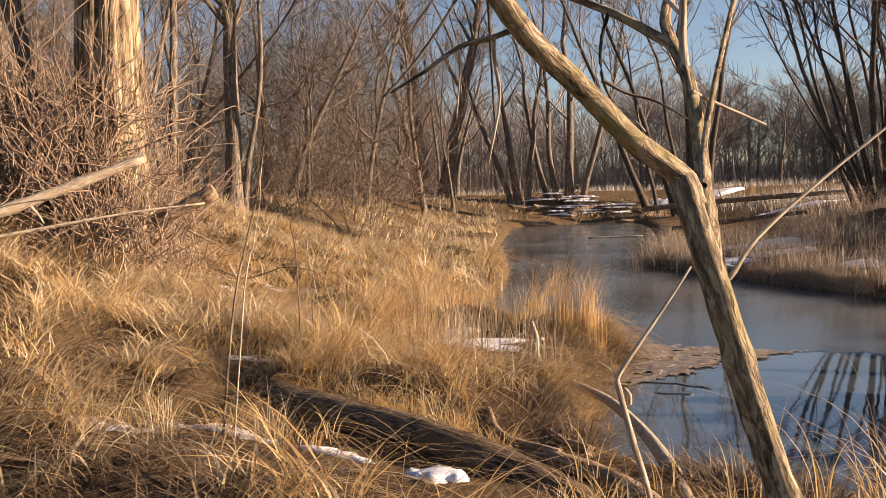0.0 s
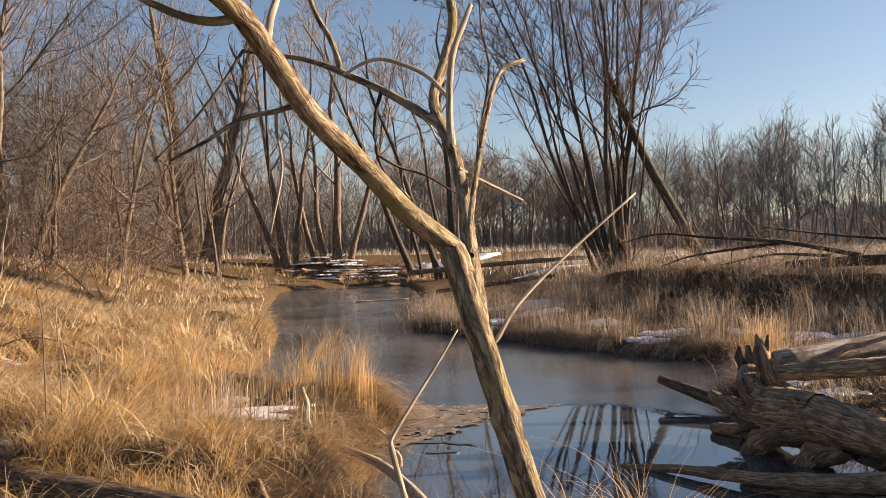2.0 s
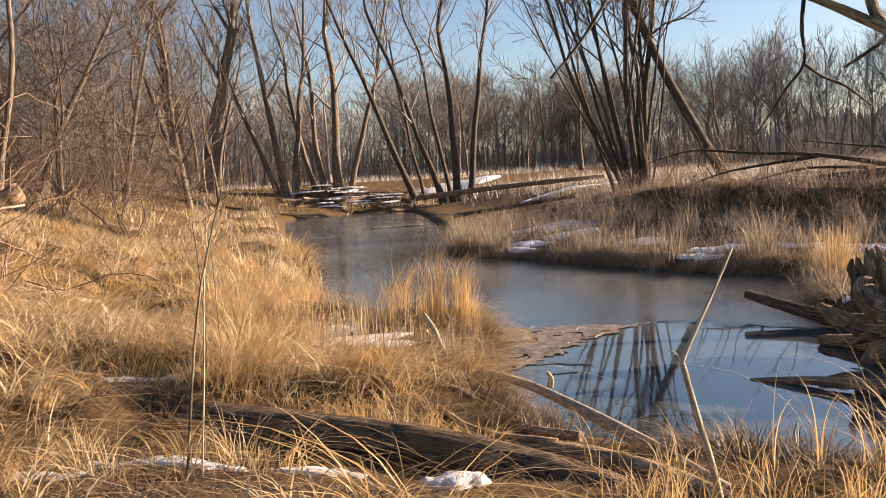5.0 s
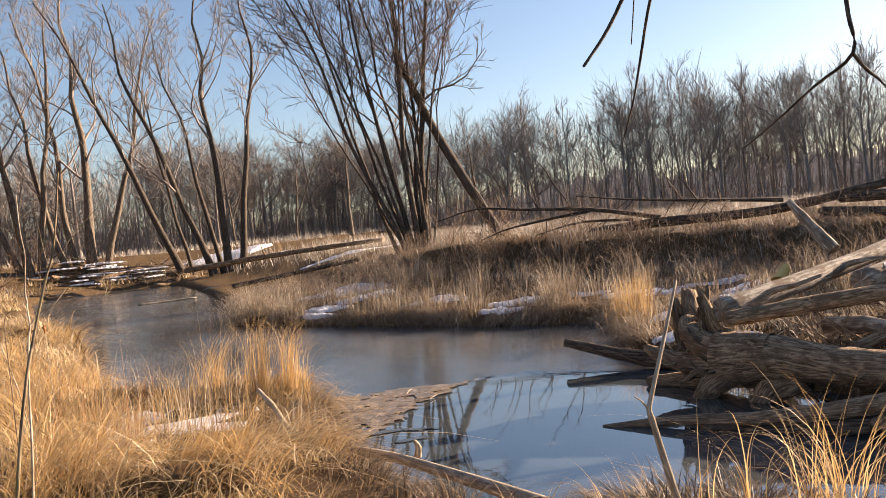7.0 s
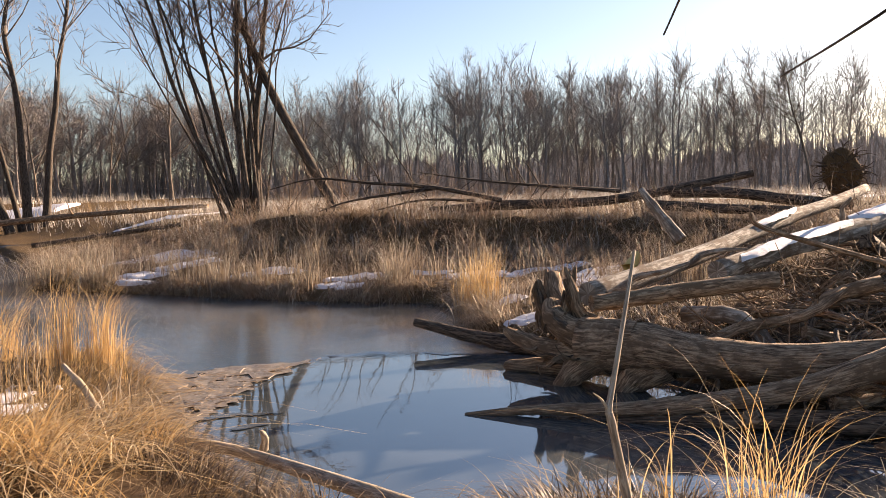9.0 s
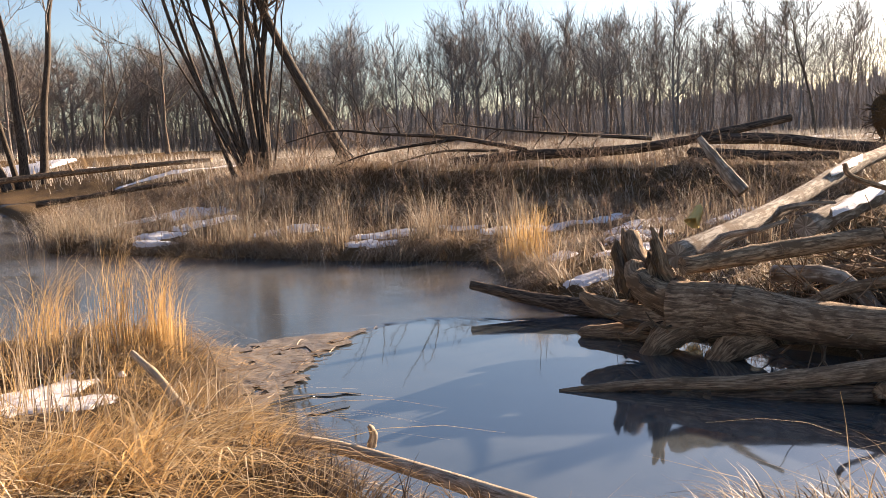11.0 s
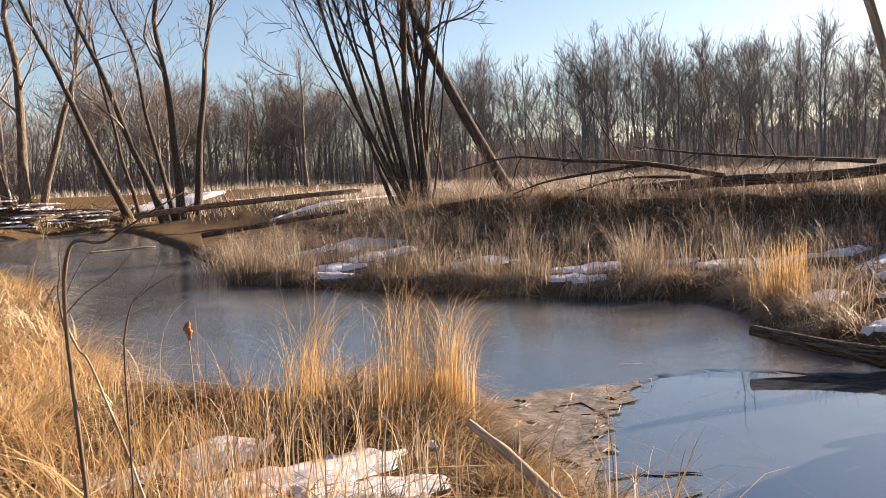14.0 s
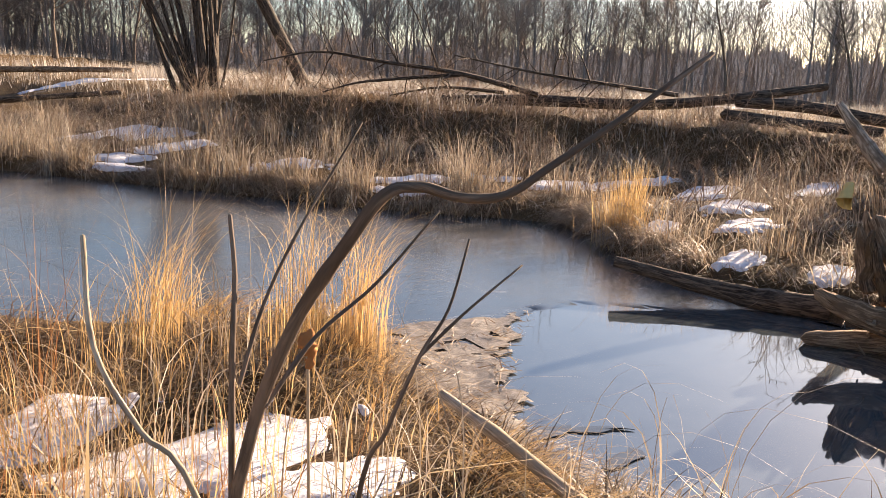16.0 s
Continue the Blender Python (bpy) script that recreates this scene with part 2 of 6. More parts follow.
def tube(buf, path, radii, sides=6, rough=0.0, cap=True, ridge=0.0, flat_end=False):
    """A limb along the path. rough: how uneven its skin is, as a part of its radius."""
    path = np.asarray(path, float)
    radii = np.broadcast_to(np.asarray(radii, float), (len(path),)).copy()
    if cap:
        if flat_end:
            path = np.vstack([path[:1], path[:1], path, path[-1:], path[-1:]])
            radii = np.concatenate([[radii[0] * 0.02, radii[0] * 0.97], radii, [radii[-1] * 0.97, radii[-1] * 0.02]])
        else:
            tip = path[-1] + unit(path[-1] - path[-2]) * radii[-1] * 0.8
            path, radii = np.vstack([path, tip]), np.append(radii, radii[-1] * 0.05)
    d = np.gradient(path, axis=0)
    if flat_end:
        d[:3], d[-3:] = d[3], d[-4]
    d /= np.maximum(np.linalg.norm(d, axis=1, keepdims=True), 1e-9)
    mean = unit(path[-1] - path[0])
    ref = np.array([0.0, 0, 1]) if abs(mean[2]) < 0.8 else np.array([1.0, 0, 0])
    e1 = np.cross(d, ref)
    e1 /= np.maximum(np.linalg.norm(e1, axis=1, keepdims=True), 1e-9)
    e2 = np.cross(d, e1)
    a = np.arange(sides) * 2 * math.pi / sides
    n = len(path)
    r = np.repeat(radii[:, None], sides, 1)
    if rough:
        lobes = (np.sin(a * 2 + rng.uniform(0, 6)) * 0.5 + np.sin(a * 3 + rng.uniform(0, 6)) * 0.35)[None]
        r = r * (1 + rough * (lobes + rng.normal(0, 0.45, (n, sides))))
    if ridge:
        r = r * (1 + ridge * rng.normal(0, 1, sides)[None] + 0.4 * ridge * rng.normal(0, 1, (n, sides)))
    c, s = np.cos(a), np.sin(a)
    v = path[:, None] + r[..., None] * (c[None, :, None] * e1[:, None] + s[None, :, None] * e2[:, None])
    along = np.concatenate([[0], np.cumsum(np.linalg.norm(np.diff(path, axis=0), axis=1))]) + rng.uniform(0, 9)
    rb = radii.max()
    bark = np.stack([np.repeat((rb * c)[None], n, 0), np.repeat((rb * s)[None], n, 0), np.repeat(along[:, None], sides, 1)], -1)
    i, j = np.meshgrid(np.arange(n - 1), np.arange(sides), indexing="ij")
    k = (j + 1) % sides
    quads = np.stack([i * sides + j, i * sides + k, (i + 1) * sides + k, (i + 1) * sides + j], -1).reshape(-1, 4)
    buf.add(v.reshape(-1, 3), quads, bark.reshape(-1, 3))


def wander(start, heading, length, steps, bend, up=0.0):
    """A limb's line that wanders, and rises or sinks by up."""
    p, d, out = np.array(start, float), unit(np.array(heading, float)), [np.array(start, float)]
    for _ in range(steps):
        d = unit(d + rng.normal(0, bend, 3) + np.array([0, 0, up]))
        p = p + d * length / steps
        out.append(p)
    return np.array(out)


def branch_out(buf, path, radii, level, spread, counts, ratios=(0.36, 0.5, 0.62), up=0.08, first=0.25, thin=0.004, coarse=0):
    """Grows side branches of falling order along a limb; the last orders are fine twigs."""
    if level >= len(counts):
        return
    length = np.linalg.norm(np.diff(path, axis=0), axis=1).sum()
    for _ in range(counts[level]):
        s = first + (1 - first) * rng.uniform(0, 1) ** 0.8
        x = s * (len(path) - 1)
        i = min(int(x), len(path) - 2)
        base = path[i] + (path[i + 1] - path[i]) * (x - i)
        d = unit(path[i + 1] - path[i])
        side = unit(np.cross(d, rng.normal(0, 1, 3)))
        heading = d * (1 - spread) + side * spread + np.array([0, 0, 0.15])
        r0 = max(thin, np.interp(x, np.arange(len(radii)), radii) * rng.uniform(0.3, 0.55))
        sub = length * ratios[min(level, len(ratios) - 1)] * rng.uniform(0.55, 1.15) * (1.15 - 0.6 * s)
        steps, sides = ((5, 5), (3, 4), (2, 3), (1, 3), (1, 3))[min(level + coarse + (level > 1), 4)]
        line = wander(base, heading, sub, steps, 0.16, up)
        rad = np.linspace(r0, max(thin * 0.5, r0 * 0.25), steps + 1)
        tube(buf, line, rad, sides, cap=False)
        branch_out(buf, line, rad, level + 1, spread, counts, ratios, up, 0.12, thin, coarse)


def value_noise(x, y, scale, seed):
    """Smooth noise between -1 and 1 on the plan."""
    g = np.random.default_rng(seed).uniform(-1, 1, (64, 64))
    x, y = np.asarray(x) / scale, np.asarray(y) / scale
    i, j = np.floor(x).astype(int), np.floor(y).astype(int)
    u, v = x - i, y - j
    u, v = u * u * (3 - 2 * u), v * v * (3 - 2 * v)
    i0, i1, j0, j1 = i % 64, (i + 1) % 64, j % 64, (j + 1) % 64
    return (g[i0, j0] * (1 - u) + g[i1, j0] * u) * (1 - v) + (g[i0, j1] * (1 - u) + g[i1, j1] * u) * v


def step(a, b, x):
    s = np.clip((x - a) / (b - a), 0, 1)
    return s * s * (3 - 2 * s)


# ---- the creek's plan and the lie of the land ----
LEFT_SHORE = [(-13.2, 50), (-8.6, 33), (-4.6, 21.3), (-3.4, 16.8), (-2.85, 13.8), (-2.25, 12.4), (-1.3, 11.6), (-0.3, 11.15), (0.4, 10.4), (0.28, 9.7), (0.25, 8.6),
              (0.45, 7.5), (0.6, 6.8), (0.8, 6.1), (1.4, 5.65), (2.0, 5.45), (2.6, 5.05), (3.0, 4.2), (3.6, 2.5), (5, 0), (8, -5), (16, -16)]
RIGHT_SHORE = [(22, -16), (11, -4), (9.0, 1), (7.6, 4.2), (6.3, 5.9), (5.6, 7.3), (5.0, 8.8), (4.75, 10.4), (4.5, 11.7), (5.1, 13), (5.9, 14.9), (5.4, 15.3),
               (3.8, 16.7), (2.4, 18.3), (0.35, 20.8), (-1.2, 22.6), (-1.4, 27), (-2.4, 35), (-4.0, 45), (-6.2, 55), (-9.4, 53.2), (-11.7, 51)]
CREEK = np.array(LEFT_SHORE + RIGHT_SHORE)


def line_distance(x, y, pts, closed):
    pts = np.array(pts, float)
    a = pts if closed else pts[:-1]
    b = np.roll(pts, -1, 0) if closed else pts[1:]
    best = np.full(np.shape(x), 1e9)
    for (ax, ay), (bx, by) in zip(a, b):
        dx, dy = bx - ax, by - ay
        s = np.clip(((x - ax) * dx + (y - ay) * dy) / (dx * dx + dy * dy), 0, 1)
        best = np.minimum(best, np.hypot(x - ax - s * dx, y - ay - s * dy))
    return best


def in_polygon(x, y, pts):
    pts = np.array(pts, float)
    inside = np.zeros(np.shape(x), bool)
    for (ax, ay), (bx, by) in zip(pts, np.roll(pts, -1, 0)):
        if ay != by:
            inside ^= ((ay > y) != (by > y)) & (x < (bx - ax) * (y - ay) / (by - ay) + ax)
    return inside


def shore(x, y):
    """Distance from the creek, below zero in it, and whether the point is on the near (left) bank."""
    x, y = np.asarray(x, float), np.asarray(y, float)
    d = line_distance(x, y, CREEK, True)
    near = line_distance(x, y, LEFT_SHORE, False) <= line_distance(x, y, RIGHT_SHORE[:-3], False)
    return np.where(in_polygon(x, y, CREEK), -d, d), near


SNOW_BANK = [(-1.25, 8.95, 0.62, 0.32, 0.06, 0.15), (-1.95, 9.55, 0.6, 0.3, 0.06, 0.2), (-0.95, 8.5, 0.42, 0.2, 0.06, -0.2), (-2.7, 8.8, 0.45, 0.22, 0.05, 0.3), (-1.75, 8.1, 0.48, 0.22, 0.045, 0.1), (-2.4, 8.2, 0.35, 0.14, 0.045, 0.2),
             (-3.8, 9.6, 0.6, 0.2, 0.08, 0.4), (-5.0, 10.6, 0.5, 0.2, 0.08, 0.2), 
             (-6.4, 7.5, 0.7, 0.35, 0.08, 0.5), (-7.2, 8.6, 0.5, 0.25, 0.08, 0.3), (-1.6, 4.75, 0.5, 0.08, 0.035, -0.1), (-0.75, 4.7, 0.4, 0.06, 0.035, -0.2), (-2.5, 4.55, 0.5, 0.09, 0.04, 0.1), (-2.75, 6.9, 0.35, 0.2, 0.06, 0.5), (-6.3, 13.3, 0.8, 0.35, 0.1, 0.3), (-5.2, 12.0, 0.5, 0.2, 0.08, 0.2), (-6.9, 11.8, 0.35, 0.15, 0.08, 0.2)]


SNOW_BAR = [(4.4, 17.0, 0.55, 0.22, 0.12, -0.8), (0.9, 20.9, 0.6, 0.22, 0.12, -0.8), (1.1, 21.9, 0.75, 0.35, 0.14, -0.5), (4.95, 17.7, 0.7, 0.35, 0.16, -0.7), (2.4, 24.5, 1.0, 0.8, 0.15, 0.1), (7.2, 16.3, 0.8, 0.4, 0.14, -0.6), (5.9, 13.0, 0.35, 0.22, 0.1, 0.4),
            (5.3, 11.3, 0.4, 0.2, 0.1, 0.2), (7.6, 13.2, 0.7, 0.4, 0.12, 0.2), (8.5, 14.4, 0.8, 0.4, 0.12, 0.3), (6.4, 17.4, 0.5, 0.25, 0.1, -0.4), (3.6, 19.8, 0.9, 0.4, 0.14, -0.5), (8.6, 16.0, 0.9, 0.35, 0.12, -0.3), (2.2, 22.4, 0.8, 0.4, 0.12, -0.3), (9.8, 13.4, 0.8, 0.3, 0.12, 0.2), (6.6, 12.2, 0.6, 0.3, 0.1, 0.3), (5.6, 10.4, 0.4, 0.2, 0.1, 0.2), (1.6, 25.5, 1.3, 0.5, 0.14, 0.1)]
SNOW_FAR = [(4.5, 40, 3, 1.0, 0.06, 0.1), (-1, 62, 5, 1.5, 0.06, 0.1), (14, 30, 3.5, 0.8, 0.15, -0.2), (22, 36, 5, 1.0, 0.15, 0), (30, 28, 5, 1.0, 0.15, -0.3), (12, 60, 8, 1.6, 0.2, 0), (40, 40, 6, 1.2, 0.15, -0.4),
            (26, 17, 3, 0.8, 0.12, -0.3)]


def snow_gap(x, y, patches=SNOW_BANK):
    """Grass is thin where snow lies."""
    keep = np.ones(np.shape(x))
    for cx, cy, sx, sy, _, turn in patches:
        u = (x - cx) * math.cos(turn) + (y - cy) * math.sin(turn)
        v = -(x - cx) * math.sin(turn) + (y - cy) * math.cos(turn)
        keep = np.minimum(keep, 0.10 + 0.9 * step(0.5, 1.5, (u / (sx + 0.1)) ** 2 + (v / (sy + 0.12)) ** 2))
    return keep


FALLEN = [([(-1.0, 5.35), (-0.2, 5.02), (0.62, 4.62)], 0.42), ([(-1.0, 4.35), (0.95, 4.1)], 0.35), ([(0.30, 5.15), (1.25, 4.55), (2.2, 3.1)], 0.45),
          ([(-0.43, 8.45), (-0.17, 7.75), (0.58, 7.16), (1.22, 5.72), (1.55, 4.35)], 0.4), ([(-0.13, 6.1), (0.34, 5.2)], 0.3), ([(0.11, 6.51), (0.86, 5.14)], 0.3)]


def wood_gap(x, y):
    """The fallen wood lies bare: grass stands back from it."""
    keep = np.ones(np.shape(x))
    for pts, reach in FALLEN:
        keep = np.minimum(keep, 0.03 + 0.97 * step(0.55 * reach, 1.15 * reach, line_distance(x, y, pts, False)))
    return keep


def tussocks(x, y):
    """Where the near bank's grass stands in mounds, above zero, and where dark hollows lie between them."""
    return 0.75 * value_noise(x, y, 0.62, 21) + 0.45 * value_noise(x, y, 0.27, 25)


def land(x, y):
    x, y = np.asarray(x, float), np.asarray(y, float)
    d, near = shore(x, y)
    rough = 0.05 * value_noise(x, y, 0.55, 3) + 0.07 * value_noise(x, y, 1.7, 4) + 0.12 * value_noise(x, y, 6.0, 5)
    tussock = 0.20 * step(-0.05, 0.45, tussocks(x, y)) * step(0.5, 1.3, d) * step(26, 20, y) * step(-20, -14, x) * step(0.1, 1.0, snow_gap(x, y)) * wood_gap(x, y)
    left = tussock + 0.40 * step(0, 0.45, d) + 1.65 * step(2.8, 10.5, d) * step(2.0, 8.0, y - 0.4 * x) + 0.25 * step(12, 40, d)
    gentle = 0.10 * np.clip(d, 0, 4.5) + 0.75 * step(2.6, 8.0, d)
    steep = 0.10 * np.clip(d, 0, 4.5) + 0.75 * step(5.0, 6.3, d + 0.5 * value_noise(x, y, 1.6, 6))
    right = 0.16 * step(0, 0.4, d) + gentle + (steep - gentle) * step(12.5, 15.5, y) * step(30, 26, y) + 0.15 * step(6, 20, d)
    z = np.where(near, left, right) + rough * step(0.1, 1.5, d) * (1 - 0.5 * step(30, 60, np.hypot(x, y)))
    return np.where(d < 0, np.maximum(-0.7, 0.9 * d), z)


def lz(x, y):
    return float(land(np.array([x]), np.array([y]))[0])


def graded(lo, hi, near_lo, near_hi, fine, growth=1.13):
    """Coordinates with a fine stretch in the middle that widen outwards."""
    mid = list(np.arange(near_lo, near_hi + 1e-6, fine))
    s, x = fine, near_hi
    while x < hi:
        s *= growth
        x += s
        mid.append(x)
    s, x = fine, near_lo
    while x > lo:
        s *= growth
        x -= s
        mid.insert(0, x)
    return np.array(mid)


def sheet(xs, ys, height):
    gx, gy = np.meshgrid(xs, ys, indexing="ij")
    v = np.stack([gx, gy, height(gx, gy)], -1).reshape(-1, 3)
    nx, ny = len(xs), len(ys)
    i, j = np.meshgrid(np.arange(nx - 1), np.arange(ny - 1), indexing="ij")
    q = np.stack([i * ny + j, (i + 1) * ny + j, (i + 1) * ny + j + 1, i * ny + j + 1], -1).reshape(-1, 4)
    buf = Buf()
    buf.add(v, q)
    return buf


tagged(part("ground", sheet(graded(-2500, 2500, -9, 13, 0.14), graded(-2500, 2500, -3, 24, 0.14), land), M_GROUND),
       "brown matted winter floodplain with straw litter and frost", "ground", kind="structure")
tagged(part("water", sheet(graded(-16, 24, -2, 8, 0.5), graded(-17, 57, 0, 20, 0.5), lambda x, y: 0 * x), M_WATER),
       "still dark creek water reflecting the sky", "water", kind="structure")


def flat_patch(name, outline, z, material, wobble=0.12, steps=5, thick=0.004):
    """A thin plate of ice with an uneven rim, on the water."""
    rim = smooth_path([*outline, outline[0]], steps)[:-1]
    rim = rim + rng.normal(0, wobble * 0.35, rim.shape)
    n = len(rim)
    centre = rim.mean(0)
    rings = [0.02, 0.3, 0.6, 0.85, 1.0, 1.0]
    v = np.concatenate([np.c_[centre + (rim - centre) * r, np.full(n, z + (0 if k < 5 else -thick))] for k, r in enumerate(rings)])
    i, j = np.meshgrid(np.arange(len(rings) - 1), np.arange(n), indexing="ij")
    k = (j + 1) % n
    q = np.stack([i * n + j, (i + 1) * n + j, (i + 1) * n + k, i * n + k], -1).reshape(-1, 4)
    buf = Buf()
    buf.add(v, q)
    return part(name, buf, material, smooth=False)


def ice_sheet():
    """The frozen reach: all water upstream of a ragged edge."""
    edge = [(0.4, 9.6), (1.3, 10.5), (2.2, 11.15), (3.0, 11.3), (3.6, 10.8), (4.2, 10.3), (4.8, 9.6)]
    rag = smooth_path(edge, 6)
    rag = rag + rng.normal(0, 0.09, rag.shape)
    rag = rag[np.argsort(rag[:, 0])]
    cols = np.linspace(0, 1, len(rag))
    far = np.c_[-14 + 24 * cols, np.full(len(rag), 57.0)]
    rows = np.linspace(0, 1, 40) ** 1.8
    rows[1] = 0.002
    v = np.concatenate([np.c_[rag + (far - rag) * s, np.full(len(rag), 0.004 if s > 0 else -0.003)] for s in rows])
    n = len(rag)
    i, j = np.meshgrid(np.arange(len(rows) - 1), np.arange(n - 1), indexing="ij")
    q = np.stack([i * n + j, i * n + j + 1, (i + 1) * n + j + 1, (i + 1) * n + j], -1).reshape(-1, 4)
    buf = Buf()
    buf.add(v, q)
    left = np.array([[-14, 9.6, 0.004], [0.4, 9.6, 0.004], [-14, 57, 0.004], [-14.0, 57, 0.004]])
    buf.add(left, np.array([[0, 1, 2, 3]]))
    return tagged(part("ice_sheet", buf, M_ICE), "thin grey frosted ice over the upper creek", "ice", kind="structure")


def slush_ice():
    """A ragged tongue of brown slush between the bank and the open water."""
    outline = [(0.25, 8.5), (0.55, 9.1), (0.95, 9.55), (1.15, 10.05), (1.6, 10.5), (2.0, 10.95), (2.35, 11.2), (1.7, 11.22), (1.3, 11.32), (0.9, 11.2), (0.4, 11.35), (-0.4, 11.3), (-0.3, 10.4), (0.1, 9.6)]
    xs, ys = np.arange(-0.5, 2.6, 0.03), np.arange(8.3, 11.7, 0.03)
    gx, gy = np.meshgrid(xs, ys, indexing="ij")
    wx = gx + 0.10 * value_noise(gx, gy, 0.22, 51) + 0.05 * value_noise(gx, gy, 0.08, 52)
    wy = gy + 0.10 * value_noise(gx, gy, 0.25, 53) + 0.05 * value_noise(gx, gy, 0.09, 54)
    inside = in_polygon(wx, wy, outline)[:-1, :-1] & (value_noise(gx, gy, 0.15, 55)[:-1, :-1] > -0.72)
    i, j = np.nonzero(inside)
    ny = len(ys)
    q = np.stack([i * ny + j, (i + 1) * ny + j, (i + 1) * ny + j + 1, i * ny + j + 1], -1)
    used, q = np.unique(q, return_inverse=True)
    z = 0.014 + 0.008 * value_noise(gx, gy, 0.1, 56)
    buf = Buf()
    buf.add(np.stack([gx, gy, z], -1).reshape(-1, 3)[used], q.reshape(-1, 4))
    return tagged(part("slush_ice", buf, M_SLUSH), "brown slush ice with trapped reeds and twigs", "ice", kind="structure")


ice_sheet()
slush_ice()
for cx, cy, w, h in [(0.75, 9.2, .28, .06), (1.0, 8.75, .18, .05), (1.15, 9.1, .2, .035)]:
    a = rng.uniform(-0.5, 0.2)
    ring = [(cx + w * math.cos(t) * math.cos(a) - h * math.sin(t) * math.sin(a), cy + w * math.cos(t) * math.sin(a) + h * math.sin(t) * math.cos(a))
            for t in np.linspace(0, 2 * math.pi, 7)[:-1]]
    tagged(flat_patch("ice_plate", ring, 0.010, M_ICE, 0.05, 2), "broken plate of thin ice on the open water", "ice", "ice plates")


# ---- grass ----
def blades(buf, base, height, az, lean, droop, width, rings=4, curl=1.5):
    n = len(base)
    s = np.linspace(0, 1, rings)[None]
    out = height[:, None] * lean[:, None] * s ** curl
    rise = height[:, None] * (s - droop[:, None] * s ** (curl + 0.9))
    side = az + math.pi / 2 + rng.normal(0, 0.7, n)
    w = width[:, None] * (1 - s * 0.9) * 0.5
    px = base[:, 0, None] + out * np.cos(az)[:, None]
    py = base[:, 1, None] + out * np.sin(az)[:, None]
    pz = base[:, 2, None] + rise
    sx, sy = np.cos(side)[:, None] * w, np.sin(side)[:, None] * w
    v = np.stack([np.stack([px - sx, py - sy, pz], -1), np.stack([px + sx, py + sy, pz], -1)], 2).reshape(-1, 3)
    o = (np.arange(n) * rings * 2)[:, None, None]
    k = (np.arange(rings - 1) * 2)[None, :, None]
    q = (o + k + np.array([0, 1, 3, 2])[None, None]).reshape(-1, 4)
    buf.add(v, q)


def scatter(buf, n, region, height, width, lean=(0.15, 0.9), wind=0.6, rings=4, clump=0.25, keep=None, swirl=1.1, tumble=0.0, curl=1.5):
    """Clumped blades over a rectangle of the plan; keep(x, y, d, near) gives the chance that grass stands there."""
    x0, x1, y0, y1 = region
    groups = max(1, n // 22)
    cx, cy = rng.uniform(x0, x1, groups), rng.uniform(y0, y1, groups)
    d, near = shore(cx, cy)
    ok = rng.uniform(0, 1, groups) < keep(cx, cy, d, near)
    cx, cy = cx[ok], cy[ok]
    m = 22
    size = rng.uniform(0.6, 1.3, len(cx))
    caz = wind + value_noise(cx, cy, 2.2, 11) * 2.2 + rng.normal(0, tumble, len(cx))
    x = np.repeat(cx, m) + rng.normal(0, clump, len(cx) * m)
    y = np.repeat(cy, m) + rng.normal(0, clump, len(cx) * m)
    d, _ = shore(x, y)
    good = d > 0.02
    x, y, size, caz = x[good], y[good], np.repeat(size, m)[good], np.repeat(caz, m)[good]
    z = land(x, y) - 0.02
    k = len(x)
    ln = rng.uniform(*lean, k)
    blades(buf, np.c_[x, y, z], rng.uniform(*height, k) * size, caz + rng.normal(0, swirl, k), ln,
           np.clip(ln * rng.uniform(0.35, 0.85, k), 0, 0.86), rng.uniform(*width, k), rings, curl)


def path_gap(x, y):
    """Near the walked line the grass is trodden short."""
    return step(0.25, 0.9, line_distance(x, y, [(1.9, -2), (1.9, 0.2), (0.3, 0.2), (-0.3, 1.2), (-0.85, 3.1), (-1.7, 4.5), (-2.2, 6.0)], False))


def tip_gap(x, y):
    """The low tongue of bank by the slush carries only scattered stems."""
    return 1 - 0.88 * step(-3.3, -2.5, x) * step(7.6, 8.3, y)


def edge_gap(x, y, d):
    """Hardly any grass leans over the water beside the long fallen branch."""
    return 1 - 0.94 * step(1.1, 0.45, d) * step(8.9, 8.4, y) * step(4.4, 5.2, y) * step(-0.9, -0.4, x)


def log_gap(x, y):
    """Little grass grows by the fallen wood and on the low edge of the creek."""
    fallen = step(-1.7, -0.9, x) * step(3.3, 3.9, y) * step(6.1, 5.6, y)
    edge = step(-0.2, 0.5, x) * step(2.2, 3.2, y)
    return 1 - 0.9 * np.maximum(fallen, edge)


def bank(x, y, d, near):
    return near * step(0.0, 0.3, d) * edge_gap(x, y, d) * path_gap(x, y) * snow_gap(x, y) * log_gap(x, y) * tip_gap(x, y) * wood_gap(x, y)


